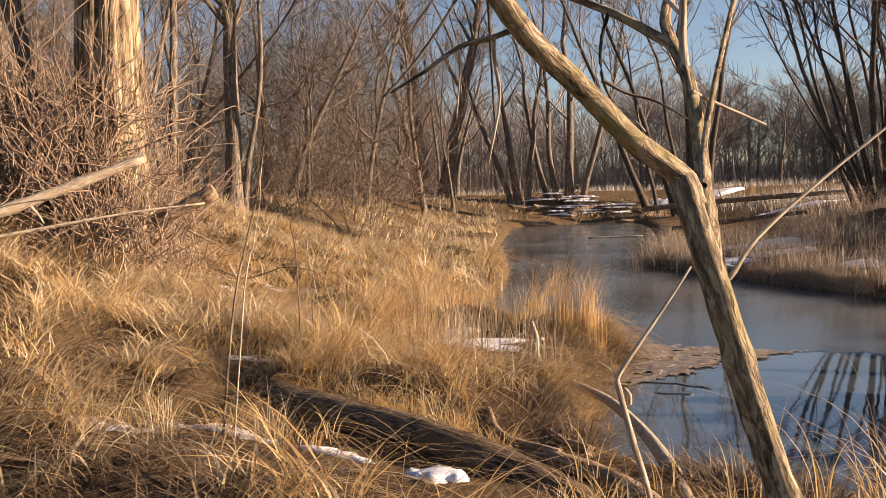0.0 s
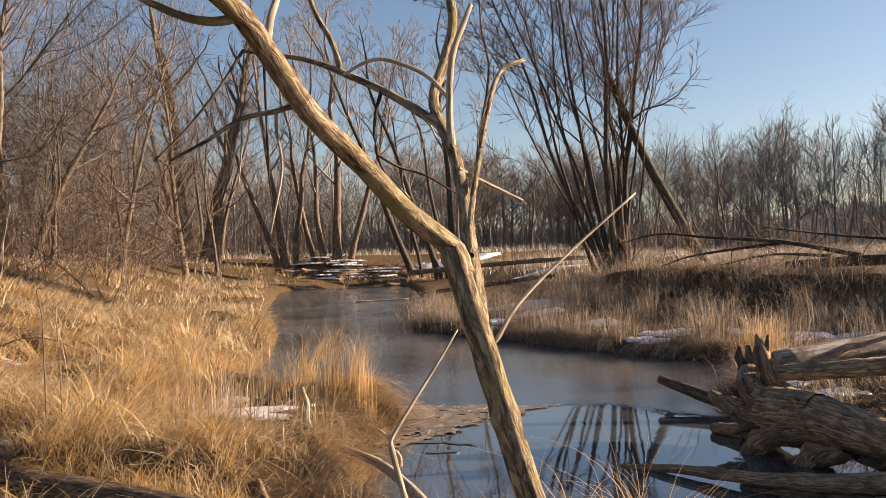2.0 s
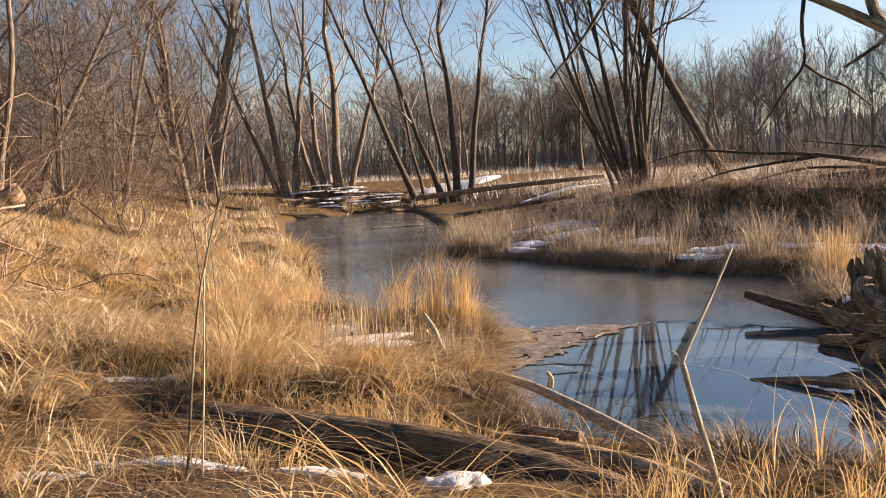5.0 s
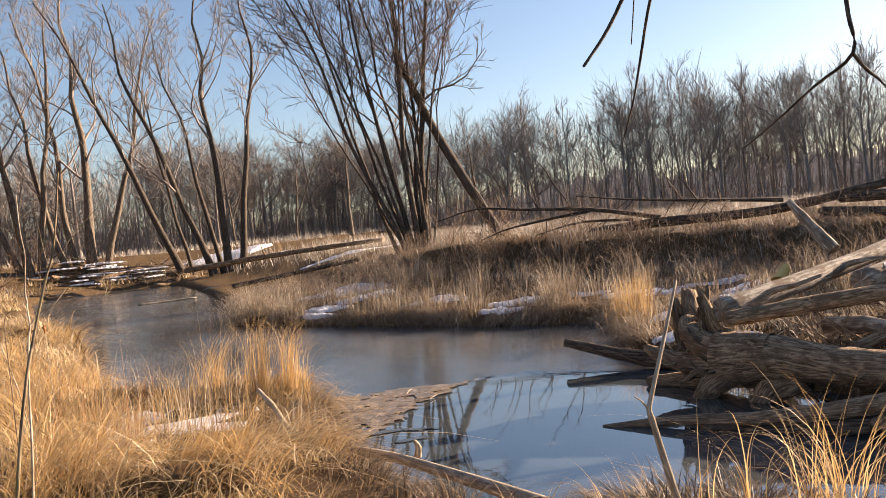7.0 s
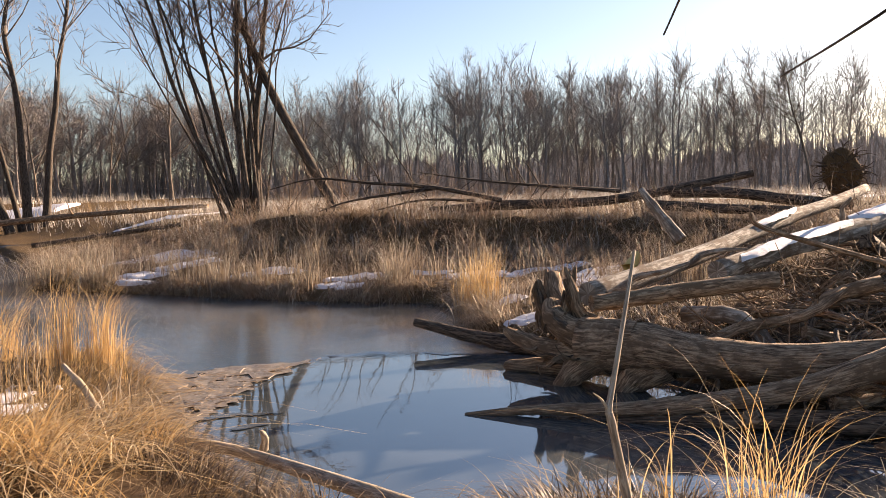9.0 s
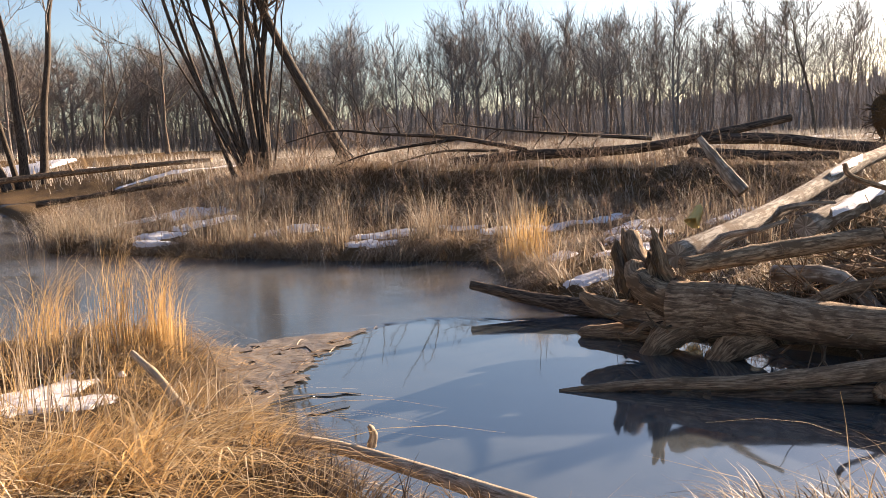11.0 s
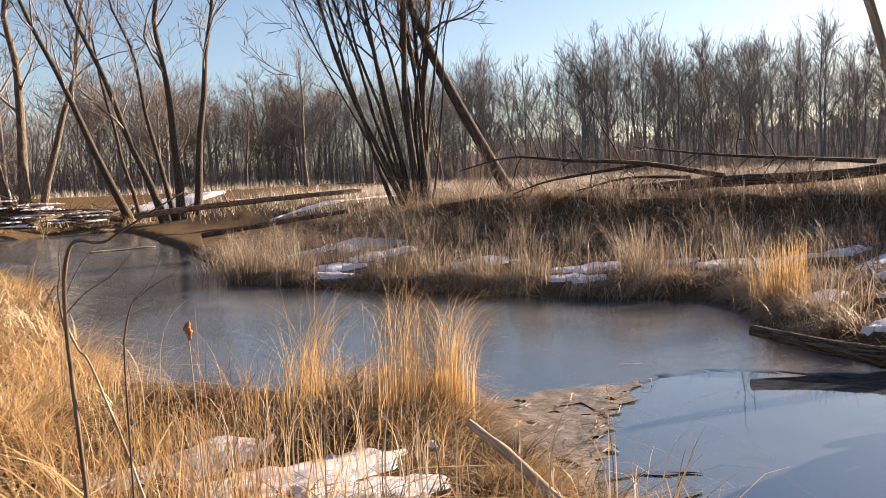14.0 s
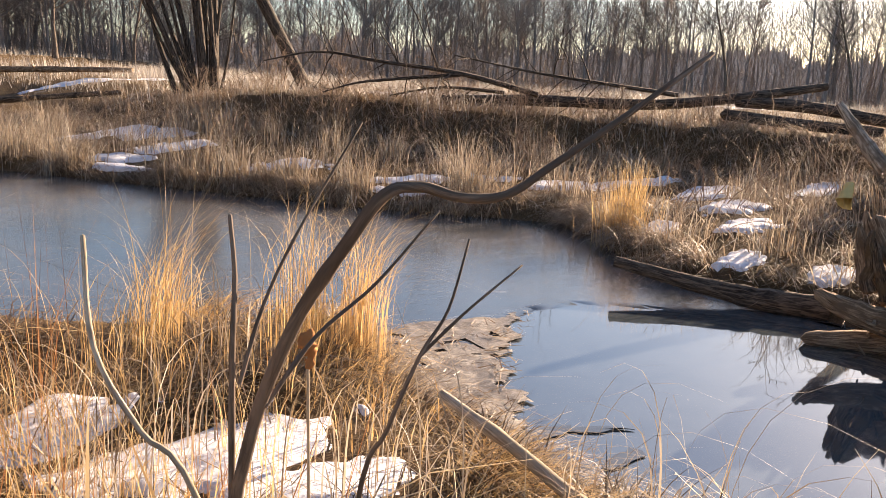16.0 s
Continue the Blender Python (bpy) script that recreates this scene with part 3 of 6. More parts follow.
# near bank, three depths of field
g = Buf()
scatter(g, 80000, (-7.5, 4.0, -1, 10.5), (0.2, 0.62), (0.006, 0.016), lean=(0.6, 2.0), clump=0.09, rings=6, swirl=0.55, tumble=1.5,
        keep=lambda x, y, d, near: bank(x, y, d, near) * (1 - 0.6 * step(7.2, 7.9, y) * step(-3.2, -2.6, x)) * (0.05 + 0.95 * step(-0.12, 0.12, tussocks(x, y))))
scatter(g, 62000, (-14, 0, 7.5, 26), (0.25, 0.6), (0.010, 0.026), lean=(0.4, 1.7), clump=0.12, swirl=0.6, tumble=1.4, keep=lambda x, y, d, near: near * step(0.0, 0.3, d) * snow_gap(x, y) * tip_gap(x, y) * (0.08 + 0.92 * step(-0.2, 0.1, tussocks(x, y))))
scatter(g, 30000, (-34, -3, 16, 60), (0.35, 0.85), (0.025, 0.05), lean=(0.3, 1.3), clump=0.3, rings=3, swirl=0.7, tumble=1.2, keep=lambda x, y, d, near: near * step(0.2, 0.6, d) * np.clip(0.6 + 1.0 * value_noise(x, y, 1.4, 29), 0.15, 1))
tagged(part("bank_grass", g, M_GRASS), "golden dry grass covering the near bank", "grass", kind="stuff")
g = Buf()
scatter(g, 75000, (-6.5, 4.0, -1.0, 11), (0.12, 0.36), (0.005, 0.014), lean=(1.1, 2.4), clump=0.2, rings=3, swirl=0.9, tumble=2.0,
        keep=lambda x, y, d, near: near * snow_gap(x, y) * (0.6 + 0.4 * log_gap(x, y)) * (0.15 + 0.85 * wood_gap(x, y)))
tagged(part("matted_straw", g, M_MAT), "flattened brown straw lying on the bank, darkened for gap shade", "grass", kind="stuff")


def overhang(line, count, size, width, material, label):
    """Straw that hangs over the lip of a bank towards the water on its right-hand side."""
    buf = Buf()
    lip = smooth_path(line, 12)
    out = np.c_[np.gradient(lip[:, 1]), -np.gradient(lip[:, 0])]
    out /= np.linalg.norm(out, axis=1, keepdims=True)
    away = -np.sign(shore(*(lip[len(lip) // 2] + 0.3 * out[len(lip) // 2]))[0])
    out *= away
    i = rng.integers(0, len(lip), count)
    spot = lip[i] - out[i] * rng.uniform(0.03, 0.6, (count, 1)) + rng.normal(0, 0.06, (count, 2))
    ok = (shore(spot[:, 0], spot[:, 1])[0] > 0.02) & (rng.uniform(0, 1, count) < snow_gap(spot[:, 0], spot[:, 1], SNOW_BAR)) & (value_noise(spot[:, 0], spot[:, 1], 0.55, 34) > -0.25)
    spot, i = spot[ok], i[ok]
    m = len(spot)
    ln = rng.uniform(0.6, 1.6, m)
    blades(buf, np.c_[spot, land(spot[:, 0], spot[:, 1]) - 0.02], rng.uniform(*size, m), np.arctan2(out[i, 1], out[i, 0]) + 1.3 * value_noise(spot[:, 0], spot[:, 1], 0.3, 26) + rng.normal(0, 0.4, m), ln, np.clip(ln * rng.uniform(0.5, 1.15, m), 0, 1.5), rng.uniform(*width, m), 6)
    return tagged(part("overhanging_straw", buf, material), label, "grass", kind="stuff")


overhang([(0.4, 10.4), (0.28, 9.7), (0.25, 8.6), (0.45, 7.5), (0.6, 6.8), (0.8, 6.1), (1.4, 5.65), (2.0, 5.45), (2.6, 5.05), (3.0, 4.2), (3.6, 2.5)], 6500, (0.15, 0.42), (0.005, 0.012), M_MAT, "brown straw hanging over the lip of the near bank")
overhang([(-2.85, 13.8), (-2.25, 12.4), (-1.3, 11.6), (-0.3, 11.15), (0.4, 10.4)], 2200, (0.25, 0.6), (0.006, 0.014), M_TUFT, "golden straw arching over the creek's bend")
overhang(RIGHT_SHORE[8:16], 9000, (0.2, 0.5), (0.008, 0.018), M_SEDGE, "brown sedge hanging over the far bank's lip")
overhang(RIGHT_SHORE[9:16], 2600, (0.3, 0.75), (0.007, 0.014), M_BAR, "pale grass drooping from the far bank")
g = Buf()
scatter(g, 22000, (-7.5, 1.0, 1.5, 10.5), (0.5, 0.95), (0.006, 0.015), lean=(0.6, 1.9), clump=0.08, rings=7, swirl=0.45, tumble=1.3, keep=lambda x, y, d, near: step(0.1, 0.4, d) * bank(x, y, d, near) * (tussocks(x, y) > 0.1) * (value_noise(x, y, 0.9, 27) > -0.1))
scatter(g, 13000, (-12, -2.5, 8.5, 20), (0.5, 0.95), (0.012, 0.026), lean=(0.6, 1.8), clump=0.1, rings=5, swirl=0.5, tumble=1.3, keep=lambda x, y, d, near: near * step(0.1, 0.4, d) * (value_noise(x, y, 0.9, 28) > 0.1))
tagged(part("long_straw", g, M_TUFT), "long bright straw stems arching over the bank grass", "grass", kind="stuff")
# far bar
g = Buf()
scatter(g, 80000, (-3, 15, 9, 32), (0.15, 0.55), (0.008, 0.020), lean=(0.4, 1.8), wind=2.6, clump=0.12, swirl=0.6, tumble=1.4,
        keep=lambda x, y, d, near: ~near * step(0.0, 0.25, d) * np.clip(0.10 + 1.6 * value_noise(x, y, 0.7, 23), 0.03, 1) * snow_gap(x, y, SNOW_BAR) * (1 - 0.4 * step(4.4, 5.0, d) * step(7.0, 6.2, d) * step(13, 15, y)))
scatter(g, 9000, (5, 14, -2, 10), (0.3, 0.7), (0.006, 0.012), wind=2.6, keep=lambda x, y, d, near: ~near * step(0.4, 1.0, d) * 0.6)
tagged(part("bar_grass", g, M_BAR), "pale tan grass and sedge on the far bar", "grass", kind="stuff")
g = Buf()
scatter(g, 60000, (-3, 15, 9, 32), (0.12, 0.4), (0.010, 0.022), lean=(0.6, 2.0), wind=2.6, clump=0.2, rings=3, swirl=0.8, tumble=1.8, keep=lambda x, y, d, near: ~near * step(0.0, 0.2, d) * 0.8 * snow_gap(x, y, SNOW_BAR))
scatter(g, 26000, (-2, 16, 12, 28), (0.3, 0.7), (0.010, 0.022), lean=(0.7, 2.0), wind=-1.8, clump=0.12, rings=5, swirl=0.7, tumble=0.8, keep=lambda x, y, d, near: ~near * step(4.2, 5.0, d) * step(7.4, 6.6, d))
tagged(part("matted_straw", g, M_SEDGE), "flattened dark straw and litter on the far bar", "grass", kind="stuff")
g = Buf()
scatter(g, 7000, (-2, 14, 10, 28), (0.55, 1.15), (0.006, 0.013), lean=(0.25, 0.9), wind=2.6, clump=0.2, rings=9, swirl=1.4, curl=3.5, keep=lambda x, y, d, near: ~near * step(0.1, 0.4, d) * step(8, 5, d) * np.clip(0.4 + 1.4 * value_noise(x, y, 1.1, 24), 0.05, 1))
scatter(g, 800, (-3.2, 0.3, 7.3, 11.5), (0.5, 0.9), (0.005, 0.010), lean=(0.25, 0.9), clump=0.16, rings=9, swirl=1.4, curl=3.5, keep=lambda x, y, d, near: near * step(0.1, 0.3, d) * 0.5)
tagged(part("reed_stalks", g, M_BAR), "tall pale reed stalks with drooping tips", "grass", kind="stuff")
g = Buf()
scatter(g, 22000, (-6, 34, 18, 60), (0.3, 0.75), (0.014, 0.03), lean=(0.1, 0.6), wind=2.6, clump=0.5, rings=3, keep=lambda x, y, d, near: ~near * step(3.5, 6, d) * 0.8)
scatter(g, 26000, (-40, 110, 45, 125), (0.35, 0.8), (0.03, 0.07), lean=(0.1, 0.5), wind=2.6, clump=1.2, rings=3, keep=lambda x, y, d, near: step(2, 4, d) * 0.9)
scatter(g, 9000, (30, 110, -30, 50), (0.35, 0.8), (0.03, 0.07), lean=(0.1, 0.5), wind=2.6, clump=1.0, rings=3, keep=lambda x, y, d, near: step(2, 4, d) * 0.9)
tagged(part("meadow_grass", g, M_FIELD), "frosted pale meadow grass beyond the creek", "grass", kind="stuff")


def tuft(x, y, count, height, spread, lean, width, material, label, az=None, group="grass tufts", flop=0.7, z=None, name="grass_tuft", curl=1.5):
    """One clump of long blades that arch outwards."""
    buf = Buf()
    off = rng.normal(0, spread, (count, 2))
    px, py = x + off[:, 0], y + off[:, 1]
    base = np.c_[px, py, (land(px, py) if z is None else np.full(count, z)) - 0.02]
    base[:, 2] = np.maximum(base[:, 2], -0.04)
    out = np.arctan2(off[:, 1], off[:, 0]) + rng.normal(0, 0.7, count)
    if az is not None:
        out = np.where(rng.uniform(0, 1, count) < 0.65, az + rng.normal(0, 0.5, count), out)
    ln = rng.uniform(lean[0], lean[1], count)
    blades(buf, base, rng.uniform(0.55, 1.1, count) * height, out, ln, np.clip(ln * rng.uniform(0.4, 1.0, count) * flop, 0, 0.85), np.full(count, width) * rng.uniform(0.5, 1.2, count), 9 if curl > 2 else 7, curl)
    return tagged(part(name, buf, material), label, "grass", group, "stuff")


# ---- woody things ----
def thing(name, label, category, group="", at=(0, 0, 0)):
    ob = new(name)
    ob.location = at
    return tagged(ob, label, category, group)


def limb_part(name, parent, points, r0, r1, material, sides=8, steps=5, rough=0.06, label="", flat_end=False, knots=0, ridge=0.0):
    """One limb as a mesh of its own, tapering from r0 to r1, with a few swollen knots."""
    path = smooth_path(points, steps)
    radii = np.linspace(r0, r1, len(path))
    for _ in range(knots):
        i = rng.integers(1, max(2, len(path) - 1))
        radii[i] *= rng.uniform(1.06, 1.16)
    buf = Buf()
    tube(buf, path, radii, sides, rough, ridge=ridge, flat_end=flat_end)
    return part(name, buf, material, parent, label)


def twiggy(buf, points, r0, r1, count, length, level=2, spread=0.75, sides=5):
    path = smooth_path(points, 4)
    radii = np.linspace(r0, r1, len(path))
    tube(buf, path, radii, sides)
    branch_out(buf, path, radii, 0, spread, [count] + [3] * (level - 1), (length, 0.45, 0.5), 0.05, 0.2, 0.003)


# the forked dead tree at the water's edge
hero = thing("forked_tree", "leaning forked dead tree with furrowed mossy bark", "tree")
base = (2.18, 2.33, lz(2.18, 2.33) - 0.1)
limb_part("trunk", hero, [base, (2.05, 2.31, 0.95), (1.90, 2.29, 1.40), (1.77, 2.27, 1.85), (1.69, 2.28, 2.12)], 0.047, 0.032, M_BARK_HERO, 22, 10, 0.06, knots=3, ridge=0.05)
limb_a = limb_part("limb", hero, [(1.72, 2.29, 2.05), (1.69, 2.28, 2.12), (1.59, 2.20, 2.21), (1.49, 2.09, 2.33), (1.41, 1.93, 2.43), (1.35, 1.79, 2.55), (1.33, 1.72, 2.59), (1.27, 1.62, 2.65), (1.18, 1.54, 2.76), (1.1, 1.5, 2.95)],
          0.030, 0.018, M_BARK_HERO, 20, 7, 0.05, "mossy limb leaning over the bank", knots=2, ridge=0.04)
limb_b = limb_part("limb", hero, [(1.80, 2.29, 1.72), (1.76, 2.30, 1.94), (1.74, 2.40, 2.05), (1.72, 2.52, 2.16), (1.70, 2.60, 2.29), (1.67, 2.66, 2.42), (1.62, 2.76, 2.53), (1.60, 2.80, 2.62), (1.63, 2.86, 2.74), (1.66, 2.91, 2.89), (1.64, 2.96, 3.05)],
          0.023, 0.015, M_BARK_HERO, 12, 6, 0.07, knots=3)
limb_part("branch", limb_b, [(1.67, 2.66, 2.41), (1.66, 2.68, 2.54), (1.67, 2.71, 2.72), (1.71, 2.74, 2.84), (1.73, 2.77, 2.90)], 0.013, 0.008, M_BARK_PALE, 8, 4, 0.05, "bare pale branch")
limb_part("branch", limb_b, [(1.62, 2.75, 2.52), (1.45, 2.84, 2.64), (1.27, 2.92, 2.74), (1.13, 2.96, 2.80), (0.90, 2.99, 2.85)], 0.016, 0.007, M_BARK_HERO, 8, 5, 0.06)
limb_part("branch", limb_b, [(1.66, 2.71, 2.59), (1.58, 2.75, 2.68), (1.46, 2.79, 2.74), (1.38, 2.83, 2.75), (1.29, 2.87, 2.72)], 0.008, 0.006, M_BARK_PALE, 7, 5, 0.05)
limb_part("branch", limb_b, [(1.27, 2.92, 2.74), (1.24, 2.94, 2.84), (1.18, 2.96, 2.95), (1.12, 3.0, 3.1)], 0.011, 0.008, M_BARK_HERO, 7, 4, 0.06)
limb_part("branch", limb_a, [(1.42, 1.94, 2.42), (1.38, 1.93, 2.44), (1.34, 1.92, 2.43), (1.27, 1.89, 2.41), (1.20, 1.86, 2.36), (1.13, 1.84, 2.32)], 0.008, 0.003, M_BARK_HERO, 7, 5, 0.06)
limb_part("twig", limb_a, [(1.34, 1.92, 2.43), (1.34, 1.92, 2.38), (1.35, 1.92, 2.30), (1.32, 1.92, 2.16)], 0.0045, 0.002, M_BARK_PALE, 6, 4, 0.05)
limb_part("twig", limb_a, [(1.27, 1.89, 2.41), (1.27, 1.89, 2.35), (1.26, 1.89, 2.26)], 0.003, 0.0015, M_BARK_PALE, 5, 4, 0.05)
limb_part("branch", limb_a, [(1.33, 1.72, 2.58), (1.28, 1.70, 2.57), (1.22, 1.67, 2.58), (1.12, 1.62, 2.63)], 0.010, 0.007, M_BARK_HERO, 8, 4, 0.06)
limb_part("branch", limb_a, [(1.36, 1.80, 2.54), (1.36, 1.83, 2.61), (1.36, 1.88, 2.67), (1.36, 1.95, 2.8)], 0.009, 0.007, M_BARK_PALE, 7, 4, 0.05)
limb_part("branch", hero, [(1.76, 2.27, 1.85), (1.80, 2.27, 1.88), (1.86, 2.33, 1.97), (1.99, 2.44, 2.09), (2.21, 2.61, 2.27)], 0.008, 0.003, M_BARK_PALE, 7, 5, 0.08, "slender bare side branch")
limb_part("branch", limb_b, [(1.69, 2.61, 2.36), (1.75, 2.67, 2.33), (1.88, 2.78, 2.27)], 0.007, 0.003, M_BARK_PALE, 6, 4, 0.06)
limb_part("branch", limb_b, [(1.735, 2.36, 2.10), (1.73, 2.5, 2.22), (1.76, 2.77, 2.48), (1.81, 2.97, 2.72), (1.90, 3.08, 2.79)], 0.010, 0.007, M_BARK_HERO, 7, 5, 0.06)

limb_part("twig", limb_b, [(1.42, 2.85, 2.655), (1.40, 2.82, 2.55), (1.405, 2.82, 2.44), (1.41, 3.0, 2.38), (1.42, 3.2, 2.31), (1.43, 3.42, 2.24)], 0.007, 0.0025, M_BARK_DARK, 6, 4, 0.06)
limb_part("twig", limb_b, [(1.405, 2.82, 2.44), (1.47, 2.85, 2.40), (1.56, 2.9, 2.37), (1.67, 2.95, 2.30)], 0.006, 0.0025, M_BARK_DARK, 6, 4, 0.06)
limb_part("twig", limb_b, [(0.98, 2.98, 2.83), (0.95, 3.08, 2.7), (0.93, 3.16, 2.5), (0.92, 3.2, 2.4), (0.91, 3.27, 2.29)], 0.006, 0.0022, M_BARK_DARK, 6, 4, 0.06)
limb_part("twig", limb_b, [(0.90, 2.99, 2.85), (0.83, 2.95, 2.72), (0.72, 2.9, 2.56), (0.62, 2.86, 2.45)], 0.007, 0.004, M_BARK_DARK, 6, 4, 0.06)
limb_part("twig", limb_b, [(0.84, 2.96, 2.74), (0.85, 3.0, 2.66), (0.87, 3.08, 2.55)], 0.003, 0.0015, M_BARK_DARK, 5, 4, 0.06)


def sapling(label, lines, material=M_TWIG, group="bank saplings", twigs=0):
    """A thin stem with its side shoots; each line is points and two radii."""
    root = thing("sapling", label, "sapling", group)
    for k, (points, r0, r1) in enumerate(lines):
        limb_part("stem" if k == 0 else "shoot", root, points, r0, r1, material, 8 if k == 0 else 6, 5, 0.05, knots=2)
    return root


sapling("slender pale sapling with two forks on the bank",
        [([(-1.42, 4.5, lz(-1.42, 4.5) - 0.05), (-1.33, 4.52, 1.2), (-1.27, 4.54, 1.57), (-1.22, 4.57, 1.79), (-1.17, 4.58, 1.97), (-1.15, 4.58, 2.03), (-1.13, 4.58, 2.08), (-1.11, 4.59, 2.18), (-1.08, 4.63, 2.45)], 0.0085, 0.0035),
         ([(-1.13, 4.58, 2.08), (-1.08, 4.59, 2.12), (-1.04, 4.61, 2.18), (-0.93, 4.66, 2.30)], 0.0030, 0.0018),
         ([(-1.15, 4.59, 2.03), (-1.16, 4.62, 2.07), (-1.18, 4.67, 2.13), (-1.20, 4.72, 2.20), (-1.23, 4.79, 2.30)], 0.0026, 0.0015)], M_BARK_GREY)
sapling("crooked thin sapling with one side shoot",
        [([(-1.33, 4.5, lz(-1.33, 4.5) - 0.05), (-1.29, 4.58, 1.2), (-1.29, 4.65, 1.55), (-1.29, 4.72, 1.74), (-1.29, 4.76, 1.79), (-1.31, 4.82, 1.89), (-1.32, 4.86, 1.97), (-1.32, 4.91, 2.11), (-1.34, 4.95, 2.22), (-1.36, 5.02, 2.4)], 0.0055, 0.002),
         ([(-1.29, 4.76, 1.80), (-1.25, 4.78, 1.84), (-1.19, 4.79, 1.88), (-1.14, 4.81, 1.94)], 0.0034, 0.002),
         ([(-1.31, 4.82, 1.89), (-1.305, 4.825, 1.92), (-1.30, 4.83, 1.93)], 0.003, 0.002)], M_BARK_PALE)
sapling("brown sapling with a sharply bent curving stem",
        [([(-1.98, 6.40, lz(-1.98, 6.4) - 0.05), (-1.97, 6.38, 1.1), (-1.985, 6.39, 1.60), (-1.985, 6.37, 1.72), (-1.975, 6.32, 1.82), (-1.96, 6.28, 1.88), (-1.945, 6.265, 1.91), (-1.925, 6.26, 1.915), (-1.905, 6.25, 1.91), (-1.88, 6.24, 1.912), (-1.85, 6.235, 1.93), (-1.80, 6.23, 1.96), (-1.73, 6.23, 2.00)], 0.0058, 0.0016),
         ([(-1.98, 6.35, 1.76), (-1.94, 6.36, 1.80), (-1.89, 6.37, 1.83), (-1.84, 6.37, 1.88)], 0.0019, 0.0009),
         ([(-1.99, 6.37, 1.77), (-1.97, 6.38, 1.82), (-1.94, 6.39, 1.87), (-1.88, 6.42, 1.94)], 0.0016, 0.0008),
         ([(-1.985, 6.40, 1.66), (-1.995, 6.37, 1.79), (-1.99, 6.38, 1.84), (-1.99, 6.39, 1.88)], 0.0024, 0.0014)])
sapling("thin brown forked shoot in the bank grass",
        [([(-1.9, 6.5, lz(-1.9, 6.5) - 0.05), (-1.89, 6.46, 1.2), (-1.88, 6.41, 1.62), (-1.87, 6.38, 1.71), (-1.85, 6.37, 1.77), (-1.82, 6.38, 1.80), (-1.79, 6.40, 1.85)], 0.0028, 0.001),
         ([(-1.85, 6.37, 1.77), (-1.81, 6.37, 1.80), (-1.75, 6.38, 1.83)], 0.0016, 0.0008)])
sapling("cut pale shoot leaning over the snow",
        [([(-1.75, 6.4, lz(-1.75, 6.4) - 0.05), (-1.85, 6.5, 1.2), (-1.96, 6.56, 1.58), (-2.00, 6.61, 1.64), (-2.03, 6.66, 1.71), (-2.03, 6.70, 1.81)], 0.0034, 0.0024)], M_BARK_PALE)

# stick standing at the water's edge, seen past the fallen branch
sapling("upright crooked dead stick with a side fork",
        [([(1.44, 3.96, lz(1.44, 3.96) - 0.1), (1.365, 3.95, 0.72), (1.30, 3.94, 0.96), (1.245, 3.936, 1.19), (1.238, 3.94, 1.224), (1.25, 3.952, 1.26), (1.345, 4.03, 1.41), (1.45, 4.12, 1.57), (1.545, 4.20, 1.725)], 0.019, 0.006),
         ([(1.243, 3.942, 1.22), (1.21, 3.94, 1.27), (1.17, 3.93, 1.30)], 0.006, 0.002)], M_BARK_PALE, "dead sticks")


# ---- fallen wood by the near bank ----
def log(name, label, points, r0, r1, material, sides=14, rough=0.08, group="", knots=2, stubs=0, steps=6, category="log", wander_by=0.0):
    """A fallen trunk with broken ends; stubs are short broken branches on it."""
    root = thing(name, label, category, group)
    path = smooth_path(points, steps)
    if wander_by:
        path = path + rng.normal(0, wander_by, path.shape)
    radii = np.linspace(r0, r1, len(path))
    for _ in range(knots):
        radii[rng.integers(1, len(path) - 1)] *= rng.uniform(1.08, 1.25)
    buf = Buf()
    tube(buf, path, radii, sides, rough, flat_end=True)
    body = part("trunk", buf, material, root)
    for _ in range(stubs):
        i = rng.integers(1, len(path) - 1)
        d = unit(np.cross(path[i + 1] - path[i], rng.normal(0, 1, 3))) + np.array([0, 0, 0.25])
        line = wander(path[i], d, rng.uniform(2.5, 7) * radii[i], 3, 0.2)
        sb = Buf()
        tube(sb, line, np.linspace(radii[i] * 0.4, radii[i] * 0.16, 4), 6, 0.1)
        part("branch_stub", sb, material, body)
    return root


log("bark_log", "dark furrowed log lying in the bank grass", [(-1.9, 5.75, 0.50), (-0.95, 5.32, 0.52), (-0.2, 5.02, 0.52), (0.42, 4.74, 0.48), (1.0, 4.42, 0.40)], 0.15, 0.10, M_LOG, 32, 0.05)
log("bark_log", "snow-dusted rotting log half sunk in litter", [(-2.6, 4.2, 0.50), (-1.4, 4.35, 0.46), (-0.4, 4.4, 0.42), (0.5, 4.25, 0.40), (0.95, 4.1, 0.38)], 0.09, 0.075, M_LOG, 16, 0.06)
log("fallen_branch", "long bare fallen branch reaching over the water", [(-0.43, 8.45, 0.74), (-0.3, 8.15, 0.62), (-0.17, 7.75, 0.48), (0.14, 7.5, 0.37), (0.58, 7.16, 0.30), (0.95, 6.48, 0.28), (1.22, 5.72, 0.31), (1.41, 5.0, 0.36), (1.55, 4.35, 0.41)],
    0.019, 0.060, M_BARK_PALE, 14, 0.05, knots=3, stubs=1)
limb_part("knob", thing("branch_stub", "broken stub on the fallen branch", "branch"), [(0.77, 7.14, 0.28), (0.78, 7.12, 0.36), (0.75, 7.10, 0.42)], 0.03, 0.014, M_BARK_PALE, 8, 3, 0.15)
